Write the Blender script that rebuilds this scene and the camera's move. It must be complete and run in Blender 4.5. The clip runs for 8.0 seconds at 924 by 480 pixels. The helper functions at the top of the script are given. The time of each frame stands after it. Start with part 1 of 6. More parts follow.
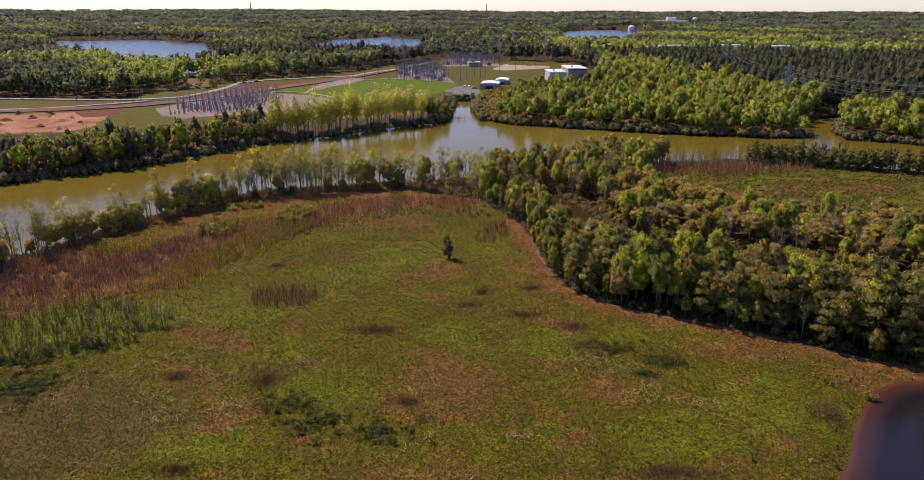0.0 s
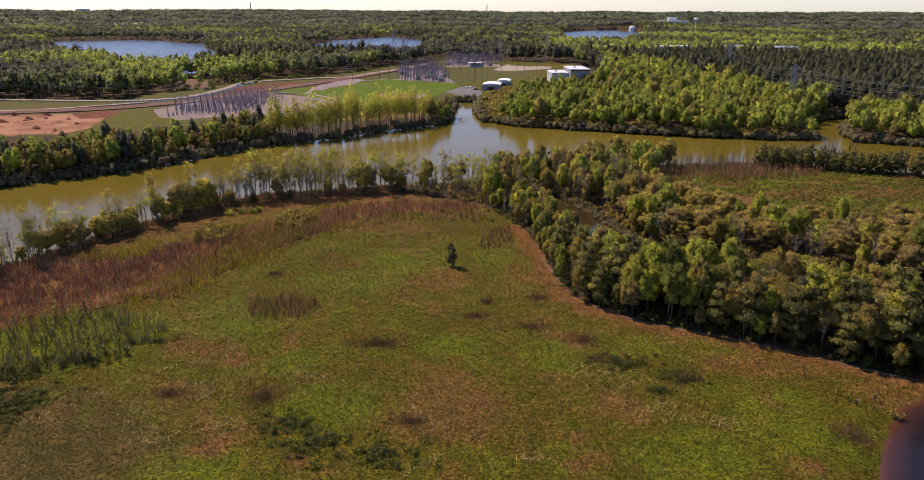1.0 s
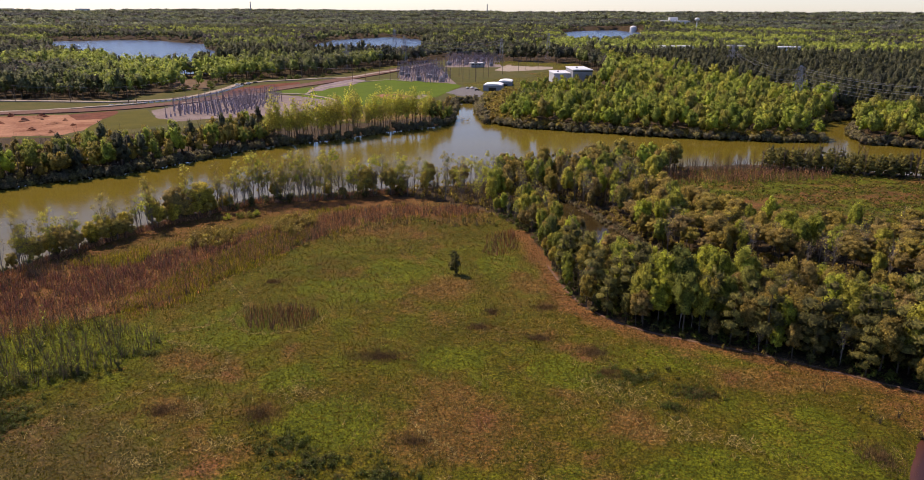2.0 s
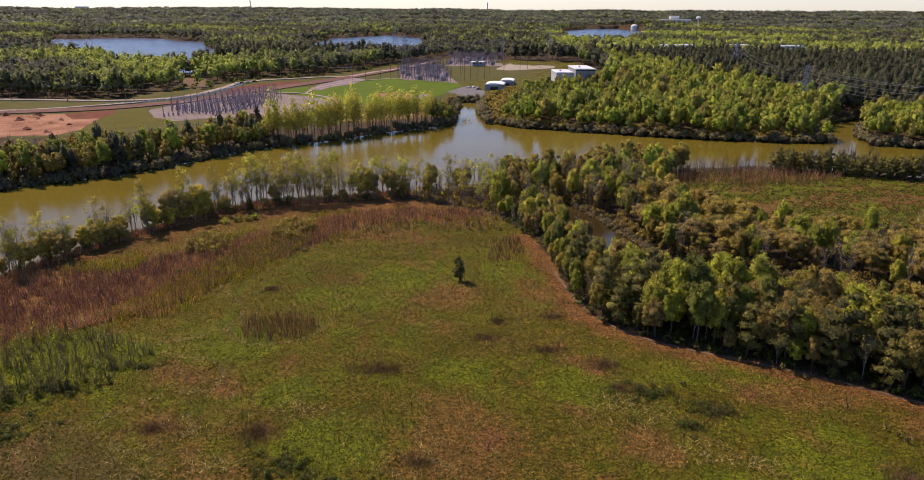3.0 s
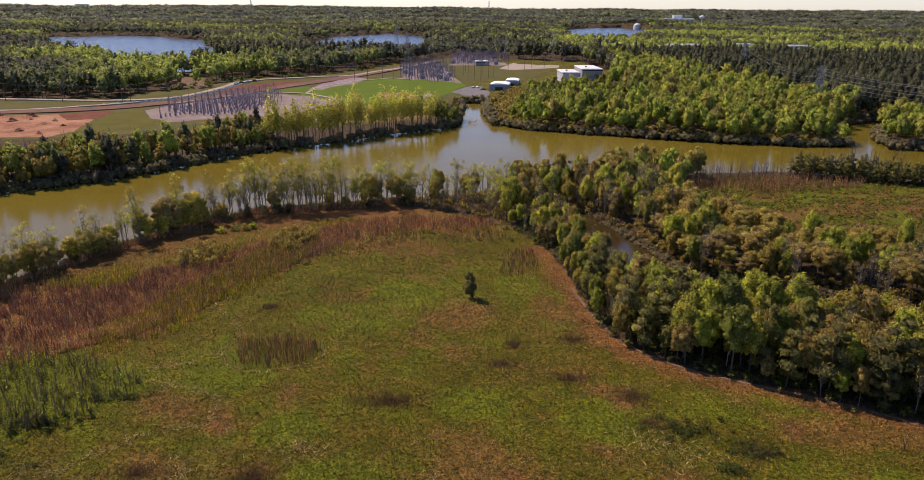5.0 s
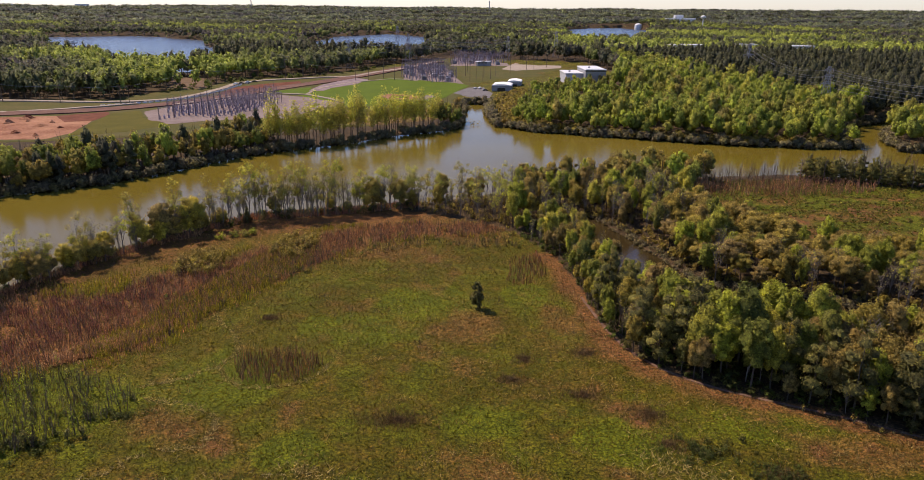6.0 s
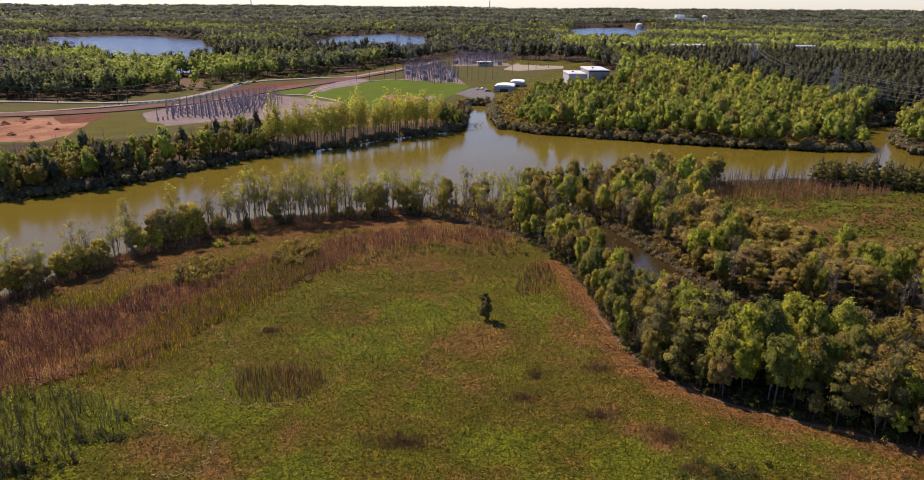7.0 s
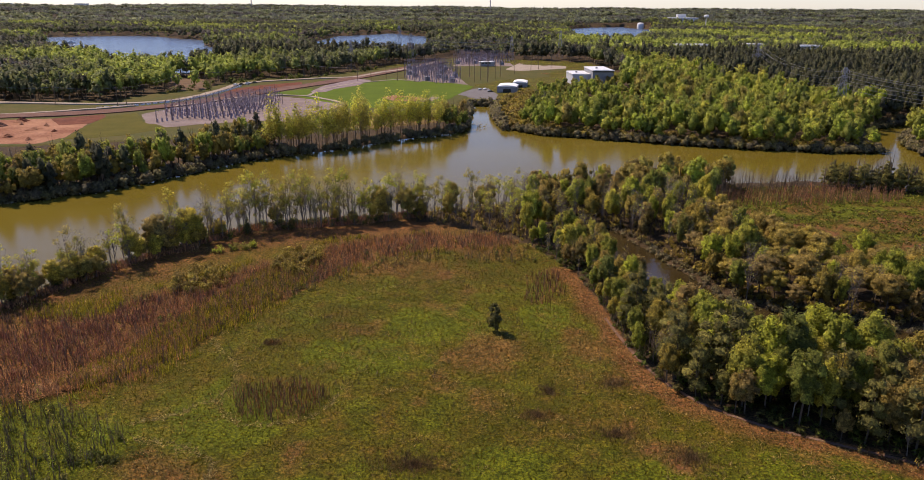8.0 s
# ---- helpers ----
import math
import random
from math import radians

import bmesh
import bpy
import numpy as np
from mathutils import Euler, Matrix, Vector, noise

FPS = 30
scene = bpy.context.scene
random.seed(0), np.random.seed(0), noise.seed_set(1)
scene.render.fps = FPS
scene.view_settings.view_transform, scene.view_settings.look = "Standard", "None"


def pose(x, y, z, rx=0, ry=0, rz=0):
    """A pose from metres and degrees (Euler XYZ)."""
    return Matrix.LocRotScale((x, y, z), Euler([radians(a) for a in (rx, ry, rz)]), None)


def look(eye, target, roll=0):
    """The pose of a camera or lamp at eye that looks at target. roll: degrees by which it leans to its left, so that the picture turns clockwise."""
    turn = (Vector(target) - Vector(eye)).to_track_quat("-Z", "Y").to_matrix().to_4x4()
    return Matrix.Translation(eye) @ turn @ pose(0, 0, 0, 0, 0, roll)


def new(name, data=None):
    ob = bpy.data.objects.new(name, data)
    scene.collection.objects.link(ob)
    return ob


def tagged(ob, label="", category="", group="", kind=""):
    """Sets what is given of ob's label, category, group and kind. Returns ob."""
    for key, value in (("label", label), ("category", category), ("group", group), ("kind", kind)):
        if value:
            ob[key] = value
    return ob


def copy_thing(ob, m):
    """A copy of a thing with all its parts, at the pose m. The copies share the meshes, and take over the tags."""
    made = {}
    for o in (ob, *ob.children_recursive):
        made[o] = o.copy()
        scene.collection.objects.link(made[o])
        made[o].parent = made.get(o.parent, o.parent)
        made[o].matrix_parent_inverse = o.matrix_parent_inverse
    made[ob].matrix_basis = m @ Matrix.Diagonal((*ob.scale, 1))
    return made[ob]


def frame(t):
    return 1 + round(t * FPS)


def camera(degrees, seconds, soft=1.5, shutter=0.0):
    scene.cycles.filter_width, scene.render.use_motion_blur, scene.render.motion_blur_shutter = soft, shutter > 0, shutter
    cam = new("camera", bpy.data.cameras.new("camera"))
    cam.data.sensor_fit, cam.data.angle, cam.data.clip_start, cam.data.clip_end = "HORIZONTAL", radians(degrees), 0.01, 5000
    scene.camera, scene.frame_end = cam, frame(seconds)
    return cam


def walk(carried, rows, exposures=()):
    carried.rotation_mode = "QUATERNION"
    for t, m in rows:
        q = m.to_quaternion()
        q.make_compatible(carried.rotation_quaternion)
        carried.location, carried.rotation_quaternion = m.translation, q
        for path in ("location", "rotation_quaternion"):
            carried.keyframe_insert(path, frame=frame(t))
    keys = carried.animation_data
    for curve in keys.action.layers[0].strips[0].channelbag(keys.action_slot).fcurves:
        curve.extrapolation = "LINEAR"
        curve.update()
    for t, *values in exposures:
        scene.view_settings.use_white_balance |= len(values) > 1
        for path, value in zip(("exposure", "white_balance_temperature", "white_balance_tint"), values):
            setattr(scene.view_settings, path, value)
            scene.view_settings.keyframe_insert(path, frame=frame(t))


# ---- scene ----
cam = camera(65.2, 8.0, soft=0.5)
# seconds, x, y, z, then yaw, pitch and lean in degrees
ROWS = [
    (0.0, 0.00, 0.00, 70.00, -0.000, -17.820, 0.235),
    (0.5, -0.64, 3.29, 69.89, -0.005, -17.806, 0.242),
    (1.0, -1.15, 6.62, 69.92, 0.003, -17.800, 0.255),
    (1.5, -1.58, 9.68, 69.95, 0.008, -17.794, 0.263),
    (3.0, -3.38, 19.37, 69.85, -0.019, -17.929, 0.370),
    (3.5, -3.95, 22.55, 69.81, -0.015, -17.994, 0.412),
    (4.0, -4.68, 25.92, 69.70, -0.011, -18.034, 0.460),
    (4.5, -5.47, 29.10, 69.73, -0.005, -18.038, 0.489),
    (6.0, -7.82, 38.49, 69.83, 0.017, -18.046, 0.497),
    (6.5, -8.74, 41.62, 69.96, 0.013, -18.047, 0.498),
    (7.0, -9.58, 45.08, 70.01, 0.019, -18.076, 0.491),
    (7.5, -10.44, 47.93, 69.96, 0.034, -18.113, 0.483),
    (8.0, -11.36, 51.28, 69.98, 0.044, -18.106, 0.469),
]
walk(cam, [(t, pose(x, y, z, 90 + pitch, 0, yaw) @ pose(0, 0, 0, 0, 0, lean)) for t, x, y, z, yaw, pitch, lean in ROWS],
     [(0.0, 0.47, 6650, 21), (8.0, 0.47, 6650, 21)])

# ---- sky and sun ----
SUN_EL, SUN_AZ = 50.0, -48.0            # degrees above the horizon, and to the right of straight ahead
world = bpy.data.worlds.new("world")
scene.world = world
world.use_nodes = True
nt = world.node_tree
sky = nt.nodes.new("ShaderNodeTexSky")
sky.sky_type = "NISHITA"
sky.sun_disc = False
sky.sun_elevation = radians(SUN_EL)
sky.sun_rotation = radians(SUN_AZ)
sky.air_density, sky.dust_density, sky.ozone_density = 1.0, 0.15, 1.2
hue = nt.nodes.new("ShaderNodeMix")
hue.data_type, hue.blend_type = "RGBA", "MULTIPLY"
hue.inputs[0].default_value, hue.inputs[7].default_value = 1.0, (0.79, 0.89, 1.12, 1)
nt.links.new(sky.outputs[0], hue.inputs[6])
nt.links.new(hue.outputs[2], nt.nodes["Background"].inputs[0])
nt.nodes["Background"].inputs[1].default_value = 0.1
sun_dir = Vector((math.sin(radians(SUN_AZ)) * math.cos(radians(SUN_EL)), math.cos(radians(SUN_AZ)) * math.cos(radians(SUN_EL)), math.sin(radians(SUN_EL))))
sun = new("sun", bpy.data.lights.new("sun", "SUN"))
sun.data.energy, sun.data.angle, sun.data.color = 4.3, radians(0.55), (1.0, 0.86, 0.66)
sun.matrix_world = look(sun_dir * 900, (0, 0, 0))

# ---- materials ----
def material(name):
    m = bpy.data.materials.new(name)
    m.use_nodes = True
    t = m.node_tree
    return m, t, t.nodes["Principled BSDF"]


def node(t, kind, **inputs):
    n = t.nodes.new(kind)
    for k, v in inputs.items():
        n.inputs[k.replace("_", " ")].default_value = v
    return n


def noise_tex(t, scale, detail=4.0, rough=0.6, where=None, stretch=None):
    n = node(t, "ShaderNodeTexNoise", Scale=scale, Detail=detail, Roughness=rough)
    geo = t.nodes.new("ShaderNodeNewGeometry") if where is None else None
    src = geo.outputs["Position"] if where is None else where
    if stretch:
        mp = t.nodes.new("ShaderNodeMapping")
        mp.inputs["Scale"].default_value = stretch
        t.links.new(src, mp.inputs["Vector"])
        src = mp.outputs[0]
    t.links.new(src, n.inputs["Vector"])
    return n.outputs["Fac"]


def ramp(t, fac, stops):
    r = t.nodes.new("ShaderNodeValToRGB")
    e = r.color_ramp.elements
    while len(e) < len(stops):
        e.new(0.5)
    for el, (p, c) in zip(e, stops):
        el.position, el.color = p, (*c, 1) if len(c) == 3 else c
    t.links.new(fac, r.inputs[0])
    return r.outputs[0]


def mix(t, fac, a, b, how="MIX"):
    n = t.nodes.new("ShaderNodeMix")
    n.data_type, n.blend_type = "RGBA", how
    for sock, v in ((n.inputs[0], fac), (n.inputs[6], a), (n.inputs[7], b)):
        if isinstance(v, bpy.types.NodeSocket):
            t.links.new(v, sock)
        elif isinstance(v, (int, float)):
            sock.default_value = v
        else:
            sock.default_value = (*v, 1)
    return n.outputs[2]


def bump(t, bsdf, height, strength, dist):
    b = node(t, "ShaderNodeBump", Strength=strength, Distance=dist)
    t.links.new(height, b.inputs["Height"])
    t.links.new(b.outputs[0], bsdf.inputs["Normal"])


def surface(name, c1, c2, scale=0.4, rough=0.85, metal=0.0, fine=4.0, relief=0.3):
    """Two colours mottled at a large and a fine scale."""
    m, t, b = material(name)
    big = ramp(t, noise_tex(t, scale, 5), [(0.35, c1), (0.65, c2)])
    f = noise_tex(t, scale * 14, fine)
    col = mix(t, 0.35, big, ramp(t, f, [(0.3, tuple(x * 0.55 for x in c1)), (0.7, tuple(min(1, x * 1.35) for x in c2))]))
    t.links.new(col, b.inputs["Base Color"])
    b.inputs["Roughness"].default_value, b.inputs["Metallic"].default_value = rough, metal
    b.inputs["Specular IOR Level"].default_value = 0.1 if rough > 0.8 else 0.5
    bump(t, b, f, relief, 0.08)
    return m


def foliage(name, cols, joined=False, through_light=0.42, dark=0.68):
    """Leaves: the hue goes from plant to plant, the shade from leaf to leaf; some light passes through."""
    m, t, b = material(name)
    if joined:
        a = t.nodes.new("ShaderNodeAttribute")
        a.attribute_name = "tint"
        per = a.outputs["Fac"]
    else:
        per = t.nodes.new("ShaderNodeObjectInfo").outputs["Random"]
    hue = ramp(t, per, [(i / (len(cols) - 1), c) for i, c in enumerate(cols)])
    geo = t.nodes.new("ShaderNodeNewGeometry")
    leaf = ramp(t, geo.outputs["Random Per Island"], [(0.0, (dark * 0.85, dark * 0.85, dark * 0.88)), (0.5, (0.95, 0.95, 0.93)), (1.0, (1.6, 1.55, 1.35))])
    col = mix(t, 1.0, hue, leaf, "MULTIPLY")
    # Fine random mottle; its dark spots paint in shaded gaps between leaves
    col = mix(t, 0.75, col, ramp(t, noise_tex(t, 1.5, 5, 0.85), [(0.42, (0.62, 0.63, 0.62)), (0.5, (1.3, 1.27, 1.22)), (0.6, (2.2, 2.05, 1.65))]), "MULTIPLY")
    t.links.new(col, b.inputs["Base Color"])
    b.inputs["Roughness"].default_value = 0.75
    b.inputs["Specular IOR Level"].default_value = 0.2
    bump(t, b, noise_tex(t, 1.5, 5, 0.8), 1.0, 0.5)
    tr = t.nodes.new("ShaderNodeBsdfTranslucent")
    t.links.new(col, tr.inputs[0])
    ms = t.nodes.new("ShaderNodeMixShader")
    ms.inputs[0].default_value = through_light
    t.links.new(b.outputs[0], ms.inputs[1])
    t.links.new(tr.outputs[0], ms.inputs[2])
    t.links.new(ms.outputs[0], t.nodes["Material Output"].inputs[0])
    return m


GREEN = [(0.10, 0.11, 0.018), (0.27, 0.27, 0.022), (0.12, 0.13, 0.018), (0.30, 0.265, 0.03), (0.15, 0.16, 0.02), (0.25, 0.26, 0.022), (0.11, 0.10, 0.02)]
OLIVE = [(0.17, 0.135, 0.045), (0.28, 0.235, 0.04), (0.20, 0.15, 0.055), (0.25, 0.195, 0.045), (0.21, 0.175, 0.036)]
PINE = [(0.095, 0.092, 0.034), (0.14, 0.135, 0.04), (0.19, 0.175, 0.046)]
SPARSE = [(0.42, 0.45, 0.07), (0.38, 0.33, 0.09), (0.50, 0.51, 0.08)]
leaf_green, leaf_olive, leaf_pine, leaf_sparse, leaf_willow = foliage("leaf_green", [(1.3 * c[0], 1.38 * c[1], 1.9 * c[2]) for c in GREEN]), foliage("leaf_olive", [(1.16 * c[0], 1.14 * c[1], 1.2 * c[2]) for c in OLIVE]), foliage("leaf_pine", PINE, through_light=0.32), foliage("leaf_sparse", SPARSE, through_light=0.5), foliage("leaf_willow", [(1.5 * c[0], 1.55 * c[1], 1.5 * c[2]) for c in OLIVE])
woods_green = foliage("woods_green", [(0.14, 0.16, 0.036), (0.26, 0.32, 0.042), (0.16, 0.19, 0.038), (0.31, 0.325, 0.05), (0.23, 0.20, 0.055), (0.25, 0.31, 0.042), (0.14, 0.165, 0.036)], True)
woods_sparse = foliage("woods_sparse", SPARSE, True, 0.5)
woods_olive = foliage("woods_olive", OLIVE, True)
bank_leaf = foliage("bank_leaf", [(0.13, 0.115, 0.08), (0.18, 0.165, 0.085), (0.15, 0.13, 0.09), (0.20, 0.185, 0.075)], True)
field_leaf = foliage("field_leaf", [(0.10, 0.082, 0.022), (0.09, 0.125, 0.015), (0.15, 0.105, 0.034), (0.16, 0.155, 0.022)], True, 0.4, 0.65)
woods_pine = foliage("woods_pine", [(0.042, 0.046, 0.03), (0.058, 0.064, 0.034), (0.08, 0.086, 0.04)], True, 0.3)
shrub_leaf = foliage("shrub_leaf", [(0.06, 0.075, 0.018), (0.08, 0.105, 0.018), (0.095, 0.085, 0.028)], True)
twig_mat = foliage("dead_twigs", [(0.15, 0.095, 0.05), (0.21, 0.13, 0.07), (0.17, 0.13, 0.045)], True, 0.1, 0.6)
straw_pale = foliage("straw_stalks", [(0.23, 0.165, 0.055), (0.33, 0.26, 0.10)], True, 0.2, 0.7)
weed_mat = foliage("yellow_weeds", [(0.17, 0.165, 0.015), (0.25, 0.215, 0.022), (0.31, 0.25, 0.04)], True, 0.35, 0.65)
bark = surface("bark", (0.06, 0.047, 0.035), (0.12, 0.098, 0.075), 0.9, 0.9)
bark_pale = surface("bark_pale", (0.15, 0.125, 0.10), (0.26, 0.22, 0.18), 0.9, 0.9)
grass_mat = foliage("grass_blades", [(0.094, 0.091, 0.006), (0.128, 0.105, 0.008), (0.18, 0.092, 0.028), (0.33, 0.235, 0.08)], True, 0.3, 0.6)
reed_mat = foliage("reed_stalks", [(0.14, 0.065, 0.062), (0.31, 0.145, 0.098), (0.44, 0.25, 0.11), (0.25, 0.155, 0.11)], True, 0.15, 0.5)
stem_mat = foliage("bare_stems", [(0.10, 0.072, 0.055), (0.15, 0.11, 0.08), (0.20, 0.15, 0.105)], True, 0.0, 0.6)
gravel_mat = surface("gravel", (0.16, 0.12, 0.105), (0.24, 0.19, 0.175), 0.1, 0.95)
clay_mat = surface("red_clay", (0.15, 0.05, 0.025), (0.36, 0.19, 0.11), 0.06, 0.95)
pad_mat = surface("violet_gravel", (0.15, 0.11, 0.11), (0.27, 0.21, 0.21), 0.15, 0.95)
soil_mat = surface("pale_bank_soil", (0.09, 0.045, 0.03), (0.20, 0.125, 0.09), 0.7, 0.95)
lawn_mat = surface("mown_grass", (0.062, 0.098, 0.001), (0.085, 0.125, 0.002), 0.07, 0.9)
dry_mat = surface("dry_grass", (0.052, 0.062, 0.008), (0.095, 0.076, 0.020), 0.07, 0.9)
road_mat = surface("dirt_road", (0.24, 0.19, 0.145), (0.34, 0.285, 0.23), 0.1, 0.95)
ballast_mat = surface("ballast", (0.10, 0.052, 0.04), (0.17, 0.095, 0.07), 0.1, 0.95)
asphalt_mat = surface("asphalt", (0.12, 0.11, 0.11), (0.17, 0.16, 0.155), 0.2, 0.9)
steel_mat = surface("galvanised_steel", (0.28, 0.27, 0.29), (0.40, 0.39, 0.41), 0.5, 0.55, 0.6)
white_mat = surface("white_sheet_metal", (0.56, 0.56, 0.57), (0.68, 0.68, 0.68), 0.2, 0.5, 0.0, 3, 0.05)
grey_mat = surface("grey_cladding", (0.20, 0.20, 0.21), (0.27, 0.27, 0.28), 0.2, 0.6)
cloth_mat = surface("white_fabric", (0.70, 0.70, 0.70), (0.80, 0.80, 0.79), 0.3, 0.8)
dark_mat = surface("dark_glass", (0.02, 0.022, 0.025), (0.035, 0.038, 0.04), 0.3, 0.2)
pole_mat = surface("weathered_pole", (0.12, 0.085, 0.06), (0.2, 0.15, 0.11), 0.6, 0.9)


def make_ground():
    m, t, b = material("ground_cover")
    a = t.nodes.new("ShaderNodeAttribute")
    a.attribute_name = "cover"
    sep = t.nodes.new("ShaderNodeSeparateColor")
    t.links.new(a.outputs["Color"], sep.inputs[0])
    fine, mid, big = noise_tex(t, 1.3, 7, 0.8), noise_tex(t, 0.22, 5, 0.65), noise_tex(t, 0.035, 4)
    base = ramp(t, mid, [(0.3, (0.046, 0.050, 0.003)), (0.5, (0.068, 0.060, 0.005)), (0.7, (0.105, 0.068, 0.013))])
    lush = ramp(t, mid, [(0.3, (0.052, 0.064, 0.004)), (0.7, (0.098, 0.112, 0.006))])
    reed = ramp(t, mid, [(0.3, (0.095, 0.043, 0.018)), (0.55, (0.14, 0.066, 0.026)), (0.75, (0.17, 0.096, 0.035))])
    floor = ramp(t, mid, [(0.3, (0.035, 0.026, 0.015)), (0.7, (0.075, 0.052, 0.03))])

    def ragged(mask):
        add = t.nodes.new("ShaderNodeMath")
        add.operation = "MULTIPLY_ADD"
        t.links.new(fine, add.inputs[0])
        add.inputs[1].default_value = 0.9
        t.links.new(mask, add.inputs[2])
        return ramp(t, add.outputs[0], [(0.62, (0, 0, 0)), (0.98, (1, 1, 1))])
    col = mix(t, ragged(sep.outputs[1]), base, lush)
    col = mix(t, ragged(sep.outputs[0]), col, reed)
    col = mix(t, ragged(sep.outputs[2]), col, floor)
    col = mix(t, 1.0, col, ramp(t, fine, [(0.3, (0.4, 0.42, 0.45)), (0.5, (0.95, 0.95, 0.95)), (0.68, (1.75, 1.6, 1.35))]), "MULTIPLY")
    col = mix(t, 0.6, col, ramp(t, big, [(0.3, (0.75, 0.75, 0.75)), (0.7, (1.2, 1.15, 1.1))]), "MULTIPLY")
    col = mix(t, 0.8, col, ramp(t, noise_tex(t, 2.4, 3, 0.8), [(0.41, (0.35, 0.38, 0.36)), (0.5, (1.0, 1.0, 1.0)), (0.59, (1.9, 1.75, 1.35))]), "MULTIPLY")
    t.links.new(col, b.inputs["Base Color"])
    b.inputs["Roughness"].default_value = 0.95
    b.inputs["Specular IOR Level"].default_value = 0.1
    bump(t, b, fine, 0.8, 0.25)
    return m


def make_water():
    m, t, b = material("muddy_water")
    silt = noise_tex(t, 0.012, 3, 0.5, stretch=(0.6, 1.6, 1))
    col = ramp(t, silt, [(0.3, (0.112, 0.083, 0.010)), (0.7, (0.138, 0.105, 0.016))])
    t.links.new(col, b.inputs["Base Color"])
    gust = ramp(t, noise_tex(t, 0.016, 3, 0.5, stretch=(1.2, 0.5, 1)), [(0.4, (0.1, 0.1, 0.1)), (0.65, (0.2, 0.2, 0.2))])
    t.links.new(gust, b.inputs["Roughness"])
    b.inputs["IOR"].default_value = 1.33
    b.inputs["Specular IOR Level"].default_value = 0.2
    bump(t, b, noise_tex(t, 0.8, 4, 0.6), 0.1, 0.12)
    return m


def make_clear_water(name, c1, c2, rough, chop=(0.3, 0.15)):
    m, t, b = material(name)
    t.links.new(ramp(t, noise_tex(t, 0.03, 3), [(0.35, c1), (0.65, c2)]), b.inputs["Base Color"])
    b.inputs["Roughness"].default_value, b.inputs["IOR"].default_value = rough, 1.33
    b.inputs["Specular IOR Level"].default_value = 0.3
    bump(t, b, noise_tex(t, 1.0, 4, 0.6), *chop)
    return m


ground_mat, water_mat = make_ground(), make_water()
lake_mat = make_clear_water("lake_water", (0.05, 0.066, 0.095), (0.065, 0.085, 0.115), 0.25, (1.0, 0.6))
pond_mat = make_clear_water("pond_water", (0.035, 0.016, 0.012), (0.055, 0.026, 0.018), 0.08)
pt = pond_mat.node_tree
silt = pt.nodes.new("ShaderNodeAttribute")
silt.attribute_name = "tint"
pt.links.new(ramp(pt, silt.outputs["Fac"], [(0.0, (0.095, 0.038, 0.022)), (0.12, (0.05, 0.022, 0.018)), (0.5, (0.014, 0.012, 0.016))]), pt.nodes["Principled BSDF"].inputs["Base Color"])
# Muddy water darkened in its colour for the trees' shade and reflections
slough_shade_mat = make_clear_water("slough_water", (0.03, 0.021, 0.008), (0.045, 0.031, 0.012), 0.06)
lilac_mat = surface("violet_grey_steel", (0.17, 0.135, 0.15), (0.25, 0.205, 0.225), 0.5, 0.7)
porcelain_mat = surface("pale_porcelain", (0.26, 0.21, 0.26), (0.40, 0.34, 0.40), 0.6, 0.4)
cable_mat = surface("cable", (0.16, 0.16, 0.17), (0.24, 0.24, 0.25), 0.5, 0.6)
# Stand colours from bare grey to bright green, with some haze blue added
far_haze_leaf = foliage("far_haze_leaf", [(0.10, 0.09, 0.085), (0.075, 0.082, 0.06), (0.105, 0.12, 0.062), (0.16, 0.19, 0.058), (0.26, 0.31, 0.064)], True, 0.4, 0.75)
# Leaf colours greyed and blued, so distance haze sits in the colour
distant_haze_leaf = foliage("distant_haze_leaf", [(0.10, 0.098, 0.10), (0.09, 0.10, 0.095), (0.115, 0.13, 0.105), (0.14, 0.165, 0.105), (0.18, 0.21, 0.105)], True, 0.4, 0.8)
slope_mat = surface("olive_slope_grass", (0.062, 0.06, 0.004), (0.10, 0.085, 0.01), 0.08, 0.95)
fallow_mat = surface("fallow_earth", (0.10, 0.062, 0.034), (0.16, 0.105, 0.062), 0.08, 0.95)
gold_mat = surface("gold_dry_grass", (0.13, 0.085, 0.026), (0.20, 0.13, 0.045), 0.12, 0.95)
scarp_mat = surface("scarp_clay", (0.085, 0.026, 0.014), (0.17, 0.062, 0.034), 0.2, 0.95, 0.0, 5, 0.8)
car_mats = [surface("car_paint_" + n, c, c, 0.5, 0.3) for n, c in (("white", (0.7, 0.7, 0.7)), ("dark", (0.03, 0.032, 0.036)), ("silver", (0.35, 0.36, 0.37)))]
rubber_mat = surface("rubber", (0.02, 0.02, 0.02), (0.035, 0.035, 0.035), 2.0, 0.9)
rock_mat = surface("riprap", (0.12, 0.10, 0.085), (0.24, 0.21, 0.18), 0.7, 0.95)
annex_mat = surface("pale_cladding", (0.40, 0.40, 0.41), (0.50, 0.50, 0.51), 0.2, 0.6)

# ---- mesh helpers ----
rng = np.random.default_rng(7)


